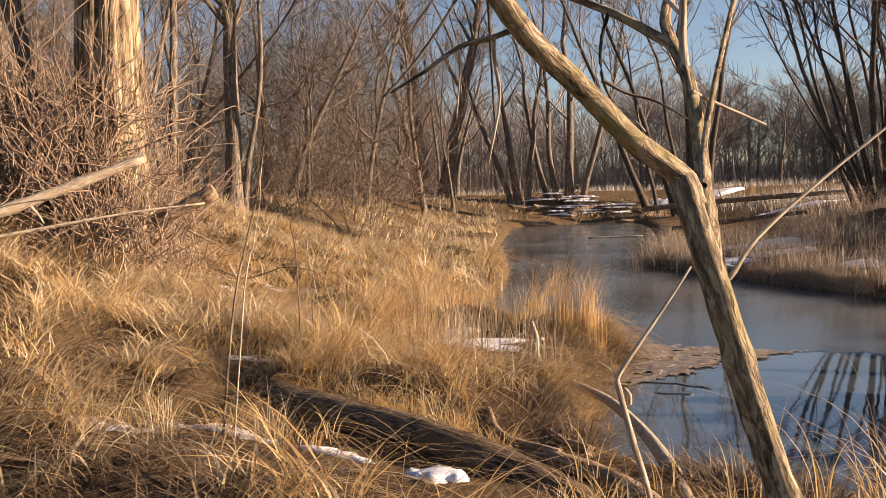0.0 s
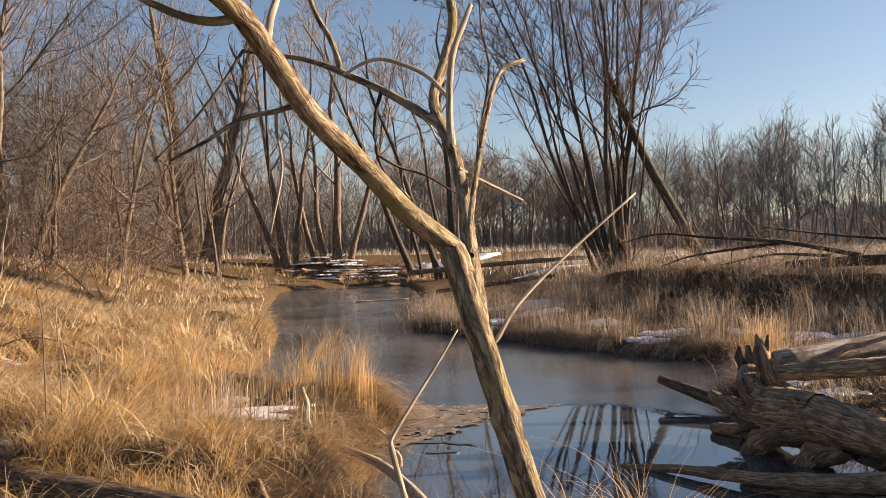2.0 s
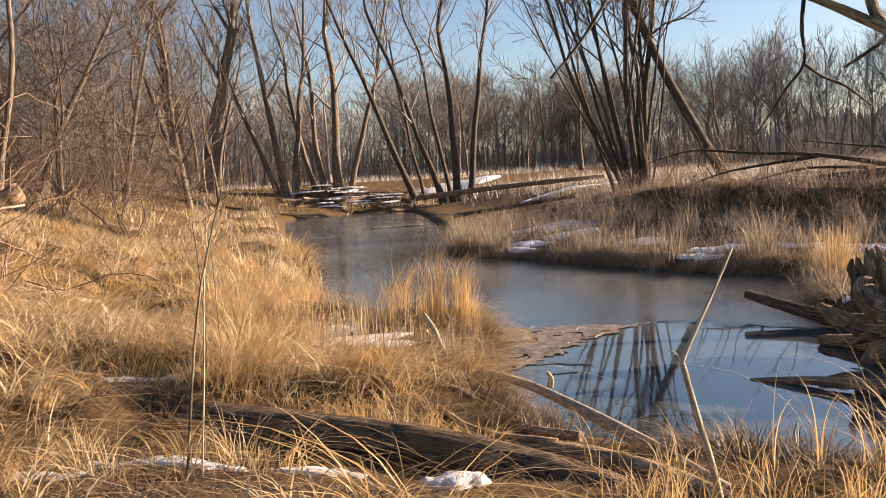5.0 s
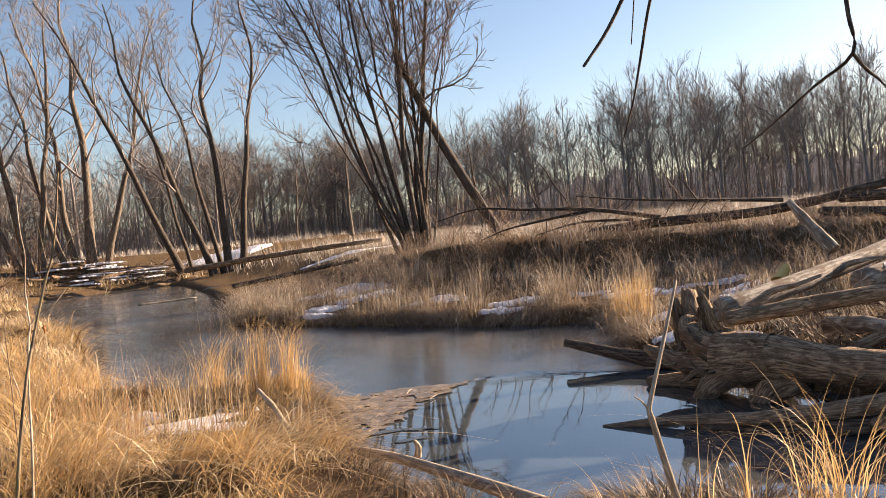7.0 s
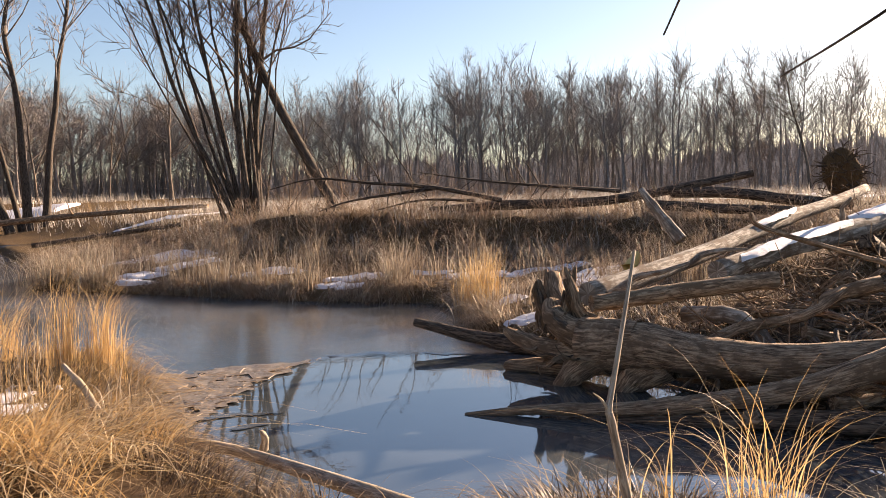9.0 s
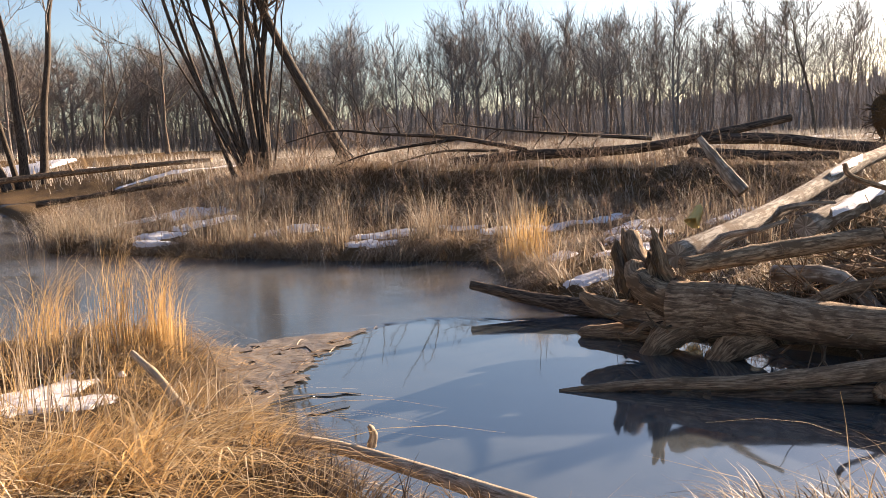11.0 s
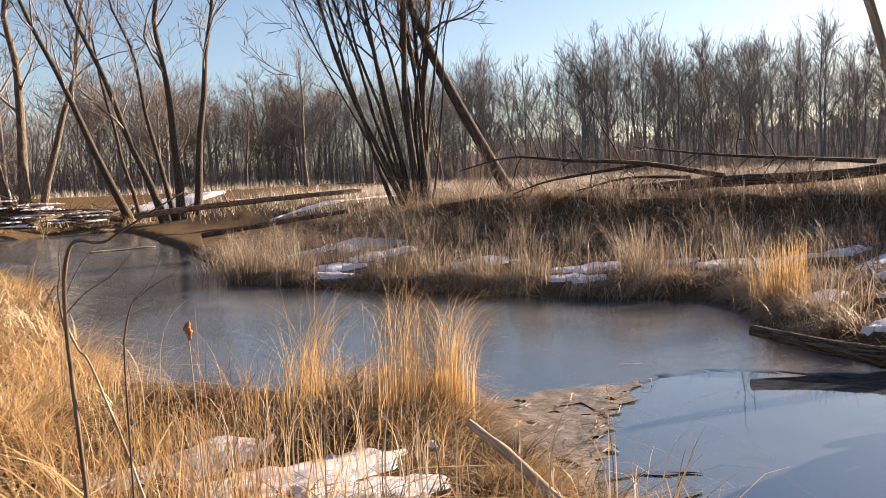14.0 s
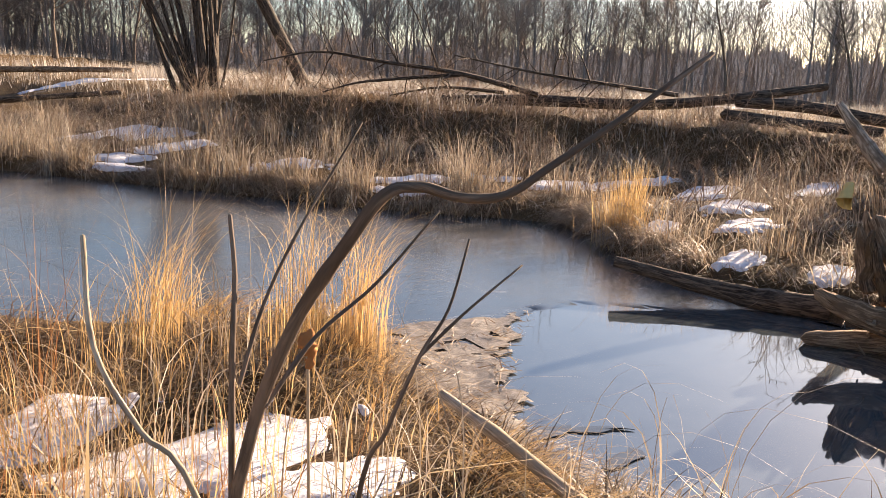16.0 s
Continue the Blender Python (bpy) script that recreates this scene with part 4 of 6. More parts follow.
log("fallen_log", "grey fallen trunk beside the creek edge", [(0.30, 5.15, 0.42), (0.62, 5.02, 0.45), (0.95, 4.85, 0.45), (1.25, 4.55, 0.44), (1.45, 4.25, 0.42), (1.8, 3.7, 0.40), (2.2, 3.1, 0.38)], 0.05, 0.10, M_DRIFT, 16, 0.07)
log("fallen_branch", "forked pale branch on the fallen trunk", [(-0.13, 6.10, 0.44), (0.11, 5.55, 0.46), (0.34, 5.2, 0.49), (0.70, 5.0, 0.50)], 0.022, 0.035, M_DRIFT, 10, 0.07)
log("fallen_branch", "curved pale branch above the water", [(0.11, 6.51, 0.33), (0.35, 5.97, 0.37), (0.58, 5.50, 0.43), (0.86, 5.14, 0.49)], 0.018, 0.032, M_DRIFT, 10, 0.07)
log("fallen_pole", "pale broken pole leaning against the big trunk", [(-7.6, 6.9, 1.75), (-6.89, 7.51, 2.07), (-6.2, 8.1, 2.4), (-5.6, 8.61, 2.71)], 0.075, 0.06, M_BARK_PALE, 12, 0.06, stubs=1)
log("fallen_log", "weathered log end sticking out of the grass", [(-6.5, 9.75, 1.85), (-6.1, 9.95, 2.05), (-5.7, 10.16, 2.28)], 0.10, 0.12, M_DRIFT, 12, 0.08)
log("fallen_branch", "thin crooked dead branch in the grass", [(-7.6, 6.6, 1.6), (-6.6, 7.4, 1.8), (-5.6, 8.2, 2.0), (-4.9, 8.9, 2.1)], 0.022, 0.012, M_BARK_PALE, 8, 0.08)


# ---- the driftwood pile ----
def root_wad():
    root = thing("uprooted_trunk", "weathered uprooted trunk with a torn root plate", "log", "driftwood pile")
    trunk = smooth_path([(4.35, 8.62, 0.42), (4.62, 8.12, 0.46), (4.90, 7.5, 0.42), (5.18, 6.85, 0.44), (5.50, 6.2, 0.56), (5.75, 5.6, 0.72), (6.15, 4.95, 0.9)], 8)
    buf = Buf()
    radii = np.interp(np.linspace(0, 1, len(trunk)), [0, 0.12, 0.3, 1], [0.27, 0.24, 0.19, 0.14])
    tube(buf, trunk, radii, 24, 0.05, flat_end=True)
    part("trunk", buf, M_DRIFT, root)
    # broad flaring roots that sweep from the butt down to the water
    for pts, r0, r1 in (([(4.75, 7.85, 0.45), (4.45, 8.35, 0.35), (4.25, 8.62, 0.16), (4.12, 8.75, -0.05)], 0.20, 0.09), ([(4.62, 8.1, 0.5), (4.35, 8.6, 0.5), (4.22, 8.95, 0.62), (4.28, 9.12, 0.78)], 0.20, 0.10),
                        ([(4.7, 8.0, 0.35), (4.6, 8.6, 0.22), (4.35, 9.2, 0.1), (3.98, 9.62, 0.05)], 0.19, 0.05), ([(4.6, 8.2, 0.45), (4.5, 8.8, 0.55), (4.42, 9.2, 0.78), (4.5, 9.45, 1.05)], 0.18, 0.07),
                        ([(4.8, 7.9, 0.3), (4.62, 8.15, 0.12), (4.5, 8.28, -0.08)], 0.17, 0.10), ([(4.5, 8.5, 0.35), (4.25, 9.0, 0.3), (4.05, 9.4, 0.38), (3.95, 9.55, 0.46)], 0.15, 0.045)):
        limb_part("root", root, pts, r0, r1, M_DRIFT, 14, 6, 0.14, knots=2)
    # upright splintered shards above the flare
    for k in range(12):
        x, y, z = 4.42 + rng.normal(0, 0.09), 9.12 + rng.normal(0, 0.2), 0.42 + rng.uniform(0, 0.15)
        tall = rng.uniform(0.25, 0.68)
        n = 6
        s = np.linspace(0, 1, n)
        line = np.c_[x + 0.10 * s * rng.normal(0, 1) + rng.normal(0, 0.012, n), y + 0.12 * s * rng.normal(0.3, 1) + rng.normal(0, 0.012, n), z + tall * s]
        sb = Buf()
        tube(sb, line, rng.uniform(0.05, 0.1) * (1 - 0.75 * s ** 2) * rng.uniform(0.75, 1.2, n), 7, 0.3)
        part("shard", sb, (M_DRIFT, M_LOG)[k % 2], root)
    # crooked rootlets
    for k in range(26):
        start = np.array([4.40 + rng.normal(0, 0.14), 8.95 + rng.normal(0, 0.28), rng.uniform(0.1, 0.75)])
        line = wander(start, (rng.normal(-0.5, 0.6), rng.normal(0.3, 0.6), rng.normal(0.0, 0.6)), rng.uniform(0.18, 0.55), 6, 0.45, -0.02)
        line[:, 2] = np.maximum(line[:, 2], -0.03)
        rb = Buf()
        tube(rb, line, np.linspace(rng.uniform(0.018, 0.04), 0.006, 7), 6, 0.2)
        part("rootlet", rb, (M_LOG, M_DRIFT, M_DRIFT_DARK)[k % 3], root)
    return root


root_wad()
PILE = "driftwood pile"
log("driftwood_log", "pointed dark log half sunk in the water", [(2.78, 8.2, -0.01), (3.31, 7.83, 0.06), (3.94, 7.26, 0.12), (4.46, 6.76, 0.24), (4.89, 6.31, 0.39), (5.25, 6.01, 0.57), (5.75, 5.79, 0.72), (6.6, 5.5, 0.85)], 0.025, 0.15, M_DRIFT, 16, 0.06, PILE)
log("driftwood_log", "wet dark log along the waterline", [(3.75, 7.5, -0.02), (4.28, 6.96, 0.05), (4.96, 6.26, 0.12), (5.6, 5.4, 0.14), (6.4, 4.6, 0.2)], 0.06, 0.11, M_DRIFT_DARK, 12, 0.07, PILE)
log("driftwood_log", "low slanting log with a tapered snout in the ice", [(3.74, 11.63, 0.29), (4.12, 11.06, 0.19), (4.49, 10.50, 0.12), (4.9, 10.0, 0.1)], 0.055, 0.12, M_DRIFT_DARK, 12, 0.07, PILE)
log("sycamore_log", "pale grey sycamore trunk slanting over the pile", [(4.42, 8.67, 0.91), (5.45, 9.03, 1.02), (6.85, 9.65, 1.16), (9.42, 10.79, 1.48), (11.23, 11.53, 1.66), (13.5, 12.6, 1.9)], 0.12, 0.09, M_BIRCH, 20, 0.05, PILE, stubs=2)
log("sycamore_log", "broad pale trunk carrying a strip of snow", [(6.3, 8.85, 1.02), (7.80, 9.30, 1.18), (9.29, 9.60, 1.32), (11.08, 10.0, 1.55), (13.2, 10.7, 1.85)], 0.12, 0.13, M_BIRCH, 20, 0.05, PILE, stubs=2)
log("driftwood_log", "sawn grey log end resting on the uprooted trunk", [(4.38, 8.55, 0.83), (4.85, 8.43, 0.87), (5.35, 8.30, 0.92), (6.3, 8.0, 1.0)], 0.085, 0.09, M_DRIFT, 14, 0.05, PILE)
log("broken_limb", "stout broken limb standing out of the pile", [(10.2, 8.9, 1.3), (11.0, 8.85, 1.74), (10.94, 9.10, 2.13), (10.90, 9.39, 2.54), (10.88, 9.53, 2.88)], 0.19, 0.11, M_DRIFT, 14, 0.08, PILE, stubs=2, category="log")
log("broken_stub", "upright weathered stub in the pile", [(6.9, 6.95, 0.35), (7.0, 7.05, 0.6), (7.18, 7.17, 1.0)], 0.11, 0.085, M_DRIFT, 12, 0.08, PILE)
log("broken_stub", "short upright grey stub on the pile", [(6.9, 6.4, 0.8), (6.95, 6.4, 1.2), (6.99, 6.41, 1.53)], 0.07, 0.05, M_DRIFT, 10, 0.08, PILE)
log("broken_stub", "pale pointed stake leaning on the pile", [(7.9, 11.3, 1.2), (7.75, 11.6, 1.6), (7.60, 11.85, 1.98)], 0.11, 0.05, M_BIRCH, 10, 0.07, PILE)
log("forked_branch", "thin forked branch lying across the pile", [(8.0, 7.6, 1.0), (7.3, 8.05, 1.25), (6.6, 8.48, 1.52), (6.5, 8.55, 1.68)], 0.03, 0.025, M_DRIFT, 8, 0.08, PILE, stubs=1)
loop = limb_part("bark_strip", None, [(5.35, 5.82, 0.31), (5.50, 5.76, 0.52), (5.69, 5.76, 0.68), (5.72, 5.83, 0.75), (5.6, 5.95, 0.74)], 0.028, 0.012, M_BIRCH, 10, 5, 0.2)
tagged(loop, "curled strip of pale bark above the water", "bark", PILE)
tagged(limb_part("torn_wood", None, [(6.8, 11.1, 0.86), (6.92, 11.16, 0.95), (7.02, 11.2, 1.06)], 0.09, 0.05, M_LEAF, 7, 3, 0.25), "freshly torn yellow wood on a log end", "wood", PILE)


def root_ball(x, y, z, size):
    root = thing("root_ball", "upturned round root ball with earth and fine roots", "root ball", PILE)
    bm = bmesh.new()
    bmesh.ops.create_icosphere(bm, subdivisions=4, radius=size)
    for v in bm.verts:
        k = 1 + 0.25 * noise.noise(v.co * 2.3) + 0.12 * noise.noise(v.co * 7)
        v.co = Vector((v.co.x * k * 0.55 + x, v.co.y * k + y, v.co.z * k * 1.1 + z))
    me = bpy.data.meshes.new("earth")
    bm.to_mesh(me)
    bm.free()
    me.materials.append(M_GROUND)
    ob = new("earth", me)
    ob.parent = root
    for p in me.polygons:
        p.use_smooth = True
    fuzz = Buf()
    for _ in range(170):
        d = unit(rng.normal(0, 1, 3))
        line = wander(np.array([x + d[0] * size * 0.5, y + d[1] * size * 0.95, z + d[2] * size]), d + rng.normal(0, 0.5, 3), rng.uniform(0.12, 0.4), 3, 0.4)
        tube(fuzz, line, np.linspace(0.014, 0.005, 4), 4, cap=False)
    tagged(part("root_fuzz", fuzz, M_DRIFT_DARK, root), kind="stuff")
    return root


root_ball(13.6, 13.2, 2.25, 0.42)


def pile_body():
    """The heap of mixed driftwood: each piece is a log of its own."""
    for k in range(150):
        s = rng.uniform(0, 1)
        f = rng.uniform(0, 1)
        cx = 5.3 + 7.0 * s + rng.uniform(-0.3, 0.6)
        cy = 8.3 - 2.6 * f * (1 - s * 0.3) + 2.6 * s * (1 - f) + rng.uniform(-0.3, 0.3)
        top = 0.55 + 1.0 * s ** 0.8 - 0.35 * f
        cz = max(lz(cx, cy) + 0.05, rng.uniform(0.25, 1.0) * top)
        a = rng.choice([rng.normal(-1.1, 0.35), rng.normal(0.5, 0.4), rng.uniform(-3, 3)])
        length = rng.uniform(0.5, 1.9)
        tilt = rng.normal(0.08, 0.22)
        d = np.array([math.cos(a), math.sin(a), tilt]) * length / 2
        mid = np.array([cx, cy, cz])
        bend = rng.normal(0, 0.06, 3)
        r = rng.uniform(0.02, 0.085) * (1.2 if length > 1.3 else 1)
        pts = [mid - d, mid - d * 0.3 + bend, mid + d * 0.4 - bend, mid + d]
        label, m = [("grey weathered driftwood stick in the pile", M_DRIFT), ("dark wet driftwood stick in the pile", M_DRIFT_DARK), ("pale bare driftwood stick in the pile", M_BIRCH)][rng.choice(3, p=[0.55, 0.33, 0.12])]
        log("driftwood_stick", label, pts, r, r * 0.6, m, 8, 0.1, PILE, 1, 1 if r > 0.05 else 0, 3)
    brush = Buf()
    for k in range(1300):
        s, f = rng.uniform(0, 1), rng.uniform(0, 1)
        cx = 5.2 + 7.5 * s
        cy = 8.6 - 2.9 * f * (1 - s * 0.3) + 2.6 * s * (1 - f)
        cz = rng.uniform(0.15, 1.05) * (0.6 + 1.1 * s - 0.35 * f)
        line = wander((cx, cy, max(cz, lz(cx, cy) + 0.03)), (*rng.normal(0, 1, 2), rng.normal(0.0, 0.35)), rng.uniform(0.25, 0.9), 4, 0.22)
        tube(brush, line, np.linspace(rng.uniform(0.006, 0.016), 0.004, 5), 5, cap=False)
    tagged(part("brushwood", brush, M_DRIFT), "tangle of thin dead twigs caught in the driftwood", "twigs", kind="stuff")


pile_body()


def mound(name, x, y, sx, sy, height, turn, material, label):
    """A low heap of earth and rotten wood under the driftwood."""
    n, m = 28, 9
    buf = Buf()
    a = np.arange(n) * 2 * math.pi / n
    rows = []
    for k in range(m):
        r = 1 - k / (m - 1)
        rr = np.maximum(r, 0.01) * (1 + 0.12 * value_noise(np.cos(a) * 3 + x, np.sin(a) * 3 + y, 0.7, 31))
        px, py = sx * rr * np.cos(a), sy * rr * np.sin(a)
        gx, gy = x + px * math.cos(turn) - py * math.sin(turn), y + px * math.sin(turn) + py * math.cos(turn)
        rows.append(np.c_[gx, gy, np.maximum(land(gx, gy), -0.05) * (r > 0.99) - 0.05 * (r > 0.99) + (r <= 0.99) * (np.maximum(land(gx, gy), 0) * 0.6 + height * (1 - r * r) + 0.05 * rng.normal(0, 1, n))])
    v = np.concatenate(rows)
    i, j = np.meshgrid(np.arange(m - 1), np.arange(n), indexing="ij")
    k = (j + 1) % n
    buf.add(v, np.stack([i * n + j, i * n + k, (i + 1) * n + k, (i + 1) * n + j], -1).reshape(-1, 4))
    return tagged(part(name, buf, material), label, "mound")


mound("debris_mound", 7.4, 7.5, 2.5, 1.0, 0.3, 0.25, M_GROUND, "mound of dark earth and rotten wood under the driftwood")
mound("debris_mound", 10.8, 9.3, 3.0, 1.3, 0.7, 0.3, M_GROUND, "mound of earth and litter under the big logs")

# ---- fallen tree on the far bank ----
far_log = thing("fallen_tree", "dark fallen tree with bare branches on the far bank", "tree")
limb_part("trunk", far_log, [(14.51, 16.42, 2.32), (13.52, 16.95, 2.12), (12.56, 18.02, 1.86), (11.66, 19.29, 1.70), (10.29, 21.19, 1.66), (9.21, 23.4, 1.5)], 0.09, 0.15, M_BARK_DARK, 14, 5, 0.08)
limb_part("limb", far_log, [(15.6, 14.6, 1.55), (14.22, 15.04, 1.70), (13.76, 16.22, 1.86), (13.0, 17.5, 1.9)], 0.12, 0.12, M_BARK_DARK, 12, 4, 0.08)
limb_part("limb", far_log, [(14.2, 14.9, 1.45), (13.16, 15.60, 1.5), (12.28, 17.23, 1.62)], 0.10, 0.12, M_BARK_DARK, 10, 4, 0.08)
for pts, r in (([(12.18, 18.46, 1.97), (11.16, 19.03, 2.08), (9.38, 20.02, 2.28), (7.80, 20.90, 2.55)], 0.05), ([(10.07, 20.75, 1.80), (8.49, 21.64, 2.18), (6.89, 22.53, 2.35), (5.69, 23.19, 2.49), (4.59, 23.77, 2.22)], 0.06),
               ([(8.48, 21.64, 2.15), (7.39, 22.22, 2.01), (6.44, 22.73, 1.85), (5.74, 23.09, 1.60)], 0.045), ([(9.6, 21.4, 1.8), (8.4, 22.2, 1.85), (7.2, 22.6, 1.6)], 0.04)):
    fb = Buf()
    twiggy(fb, pts, r * 1.2, 0.014, 20, 0.38, 2, 0.7)
    part("branch", fb, M_BARK_DARK, far_log)


def moved(buf, x, y, z, turn, size, tall):
    v, b = np.concatenate(buf.v), np.concatenate(buf.b)
    c, s = math.cos(turn) * size, math.sin(turn) * size
    return np.c_[v[:, 0] * c - v[:, 1] * s + x, v[:, 0] * s + v[:, 1] * c + y, v[:, 2] * tall + z], np.concatenate(buf.q), b


def brush_stem():
    """One crooked weed or bramble."""
    buf = Buf()
    line = wander((0, 0, 0), (rng.normal(0, 0.5), rng.normal(0, 0.5), 1), rng.uniform(0.5, 1.3), 5, 0.2, -0.03)
    rad = np.linspace(0.007, 0.003, 6)
    tube(buf, line, rad, 4, cap=False)
    branch_out(buf, line, rad, 0, 0.6, [5, 2], (0.4, 0.5), 0.0, 0.2, 0.0035, 2)
    return buf


def shrub(x, y, stems, height, material, label, lean=(0, 0)):
    """A bush of many thin crooked stems."""
    root = thing("bare_shrub", label, "shrub", "bare shrubs", (x, y, lz(x, y) - 0.03))
    buf = Buf()
    for _ in range(stems):
        a = rng.uniform(0, 6.3)
        line = wander((rng.normal(0, 0.2), rng.normal(0, 0.2), 0), (0.5 * math.cos(a) + lean[0], 0.5 * math.sin(a) + lean[1], 1), height * rng.uniform(0.6, 1.1), 5, 0.13, 0.05)
        rad = np.linspace(0.012, 0.004, 6)
        tube(buf, line, rad, 4, cap=False)
        branch_out(buf, line, rad, 0, 0.6, [6, 3], (0.4, 0.5), 0.05, 0.25, 0.0035)
    part("brushwood", buf, material, root)
    return root


for x, y, k, h in [(6.8, 24.5, 14, 1.7), (8.2, 22.5, 12, 1.5), (5.6, 26, 12, 1.6), (9.6, 24.2, 10, 1.6), (4.2, 27.5, 9, 1.4), (11.5, 21.5, 9, 1.5), (9.0, 20.2, 16, 1.0), (10.6, 18.8, 16, 1.0), (7.4, 21.0, 14, 1.0), (12.2, 17.4, 14, 1.0), (5.8, 22.6, 12, 1.1), (8.2, 18.6, 12, 0.9), (7.2, 13.5, 8, 0.9), (6.4, 14.6, 8, 0.8)]:
    shrub(x, y, k, h, M_WEED, "tangled leafless shrub on the far bank")


weeds = [brush_stem() for _ in range(10)]
weed_buf = Buf()
count = 0
while count < 1000:
    x, y = rng.uniform(-2, 15), rng.uniform(10, 31)
    d, near = shore(np.array([x]), np.array([y]))
    if near[0] or d[0] < 0.3 or rng.uniform() > (1.0 if d[0] > 2 else 0.35):
        continue
    size = rng.uniform(0.5, 1.2)
    weed_buf.add(*moved(weeds[count % 10], x, y, lz(x, y) - 0.03, rng.uniform(0, 6.3), size, size))
    count += 1
tagged(part("weed_stalks", weed_buf, M_WEED), "thin brown weed stalks and brambles on the far bar", "weeds", kind="stuff")


# ---- standing trees ----
def stem_tree(name, label, category, x, y, stems, material, twig_material, counts=(11, 5, 3), group="", sides=9, thin=0.008, ridge=0.0):
    """A tree of one or more stems from one foot; each stem is its lean (dx, dy over its height), height and radius."""
    root = thing(name, label, category, group, (x, y, lz(x, y) - 0.1))
    crown = Buf()
    for ox, oy, dx, dy, height, radius in stems:
        n = 9
        s = np.linspace(0, 1, n)
        path = np.c_[ox + dx * s + np.cumsum(rng.normal(0, 0.018, n)) * height * s ** 0.6, oy + dy * s + np.cumsum(rng.normal(0, 0.013, n)) * height * s ** 0.6, height * s]
        path = smooth_path(path, 2)
        rad = 0.82 * radius * (1 - 0.82 * np.linspace(0, 1, len(path))) * (1 + 0.35 * np.exp(-np.linspace(0, 1, len(path)) * 26))
        buf = Buf()
        tube(buf, path, rad, sides, 0.05, ridge=ridge)
        part("trunk", buf, material, root)
        branch_out(crown, path, rad, 0, 0.5, counts, (0.34, 0.5, 0.6), 0.09, 0.3, thin)
    part("crown", crown, twig_material, root)
    return root


stem_tree("willow_clump", "many-stemmed dark bare willow on the far bank", "tree", 5.0, 31.0,
          [(0, 0, -4.8, 1, 13.5, 0.11), (0.2, 0.1, -3.9, 0.4, 13, 0.085), (0.25, 0.1, -3.2, 0.5, 14, 0.12), (-0.3, 0.2, -2.3, 1.5, 13, 0.09), (0.4, -0.2, -0.9, -0.3, 15, 0.15), (0.7, 0, 0.1, 0.5, 15, 0.16),
           (0.9, 0.3, 0.3, 1, 14, 0.11), (0.5, 0.4, -1.6, 0.2, 13.5, 0.09), (0.8, 0.1, 0.9, 0.3, 12, 0.075), (0.8, -0.2, -0.3, 0.3, 13, 0.085), (0.9, 0, 1.7, 0.2, 11, 0.05), (0.2, -0.1, -1.9, 0.6, 14, 0.075), (0.6, 0.2, 0.5, 0.2, 14.5, 0.08), (0.3, 0.3, -2.8, 0.1, 13.5, 0.07), (0.7, -0.1, 0.2, 0.6, 13.5, 0.07), (0.1, 0.2, -5.8, 0.4, 11, 0.06), (0.6, 0.3, 0.6, -0.6, 13, 0.07)], M_BARK_DARK, M_TWIG, (14, 6, 5), thin=0.011)
lean = thing("leaning_dead_trunk", "dead trunk leaning into the willow clump", "tree")
limb_part("trunk", lean, [(8.6, 30.2, 1.2), (7.8, 30.6, 2.9), (7.0, 31.0, 4.6), (6.2, 31.4, 6.5), (5.4, 31.8, 8.8)], 0.22, 0.13, M_BARK_DARK, 12, 4, 0.06)

BANK_TREES = "bare trees along the creek"
TREE_LABEL = "tall bare multi-stemmed tree on the creek bank"
stem_tree("bare_tree", TREE_LABEL, "tree", -2.6, 53.4, [(-0.9, 0, -5.2, 0, 17, 0.28), (0, 0, -0.6, 0, 18, 0.3), (0.9, 0, 2.3, 0, 19, 0.28), (-0.3, 0.3, -2.6, 1, 16, 0.2)], M_BARK_DARK, M_BARK_HAZED, (13, 6, 5), BANK_TREES, thin=0.016)
stem_tree("bare_tree", "dark tree leaning over the log jam", "tree", -5.4, 55.5, [(0, 0, -7.5, 1, 18, 0.3), (0.5, 0.3, -3, 2, 15, 0.16)], M_BARK_DARK, M_BARK_HAZED, (13, 6, 5), BANK_TREES, thin=0.016)
stem_tree("bare_tree", TREE_LABEL, "tree", -11.6, 59, [(0, 0, 1.5, 0, 19, 0.42), (-0.8, 0, -3.2, 0, 18, 0.3), (0.8, 0.2, 3.5, 0, 17, 0.3), (-1.4, 0, -5.5, 0, 17, 0.26)], M_BARK_WOODS, M_BARK_HAZED, (13, 6, 5), BANK_TREES, thin=0.016)
stem_tree("bare_tree", TREE_LABEL, "tree", -15.2, 58, [(0, 0, -2.5, 0, 19, 0.33), (-0.5, 0, -5.5, 0, 18, 0.25), (0.6, 0.4, 1.0, 1, 18, 0.28)], M_BARK_WOODS, M_BARK_HAZED, (13, 6, 5), BANK_TREES, thin=0.016)
stem_tree("hollow_tree", "old double tree with a hollow foot at the bank", "tree", -21.5, 57.0, [(-0.9, 0, -1.5, 0, 19, 0.76), (0.9, 0.2, 3.0, 0, 18, 0.74), (-1.2, 0.5, -5.5, 1, 17, 0.35), (0.5, 0.6, 5.2, 1, 15, 0.28)], M_BARK_WOODS, M_BARK_WOODS, (13, 6, 5), BANK_TREES, thin=0.014)
stem_tree("big_trunk_tree", "massive old tree with deeply ridged bark wrapped in vines", "tree", -7.95, 10.5, [(0, 0, 0.3, 0.2, 18, 0.70)], M_BARK_RIDGE, M_BARK_WOODS, (10, 5, 3), "", 64, ridge=0.035)
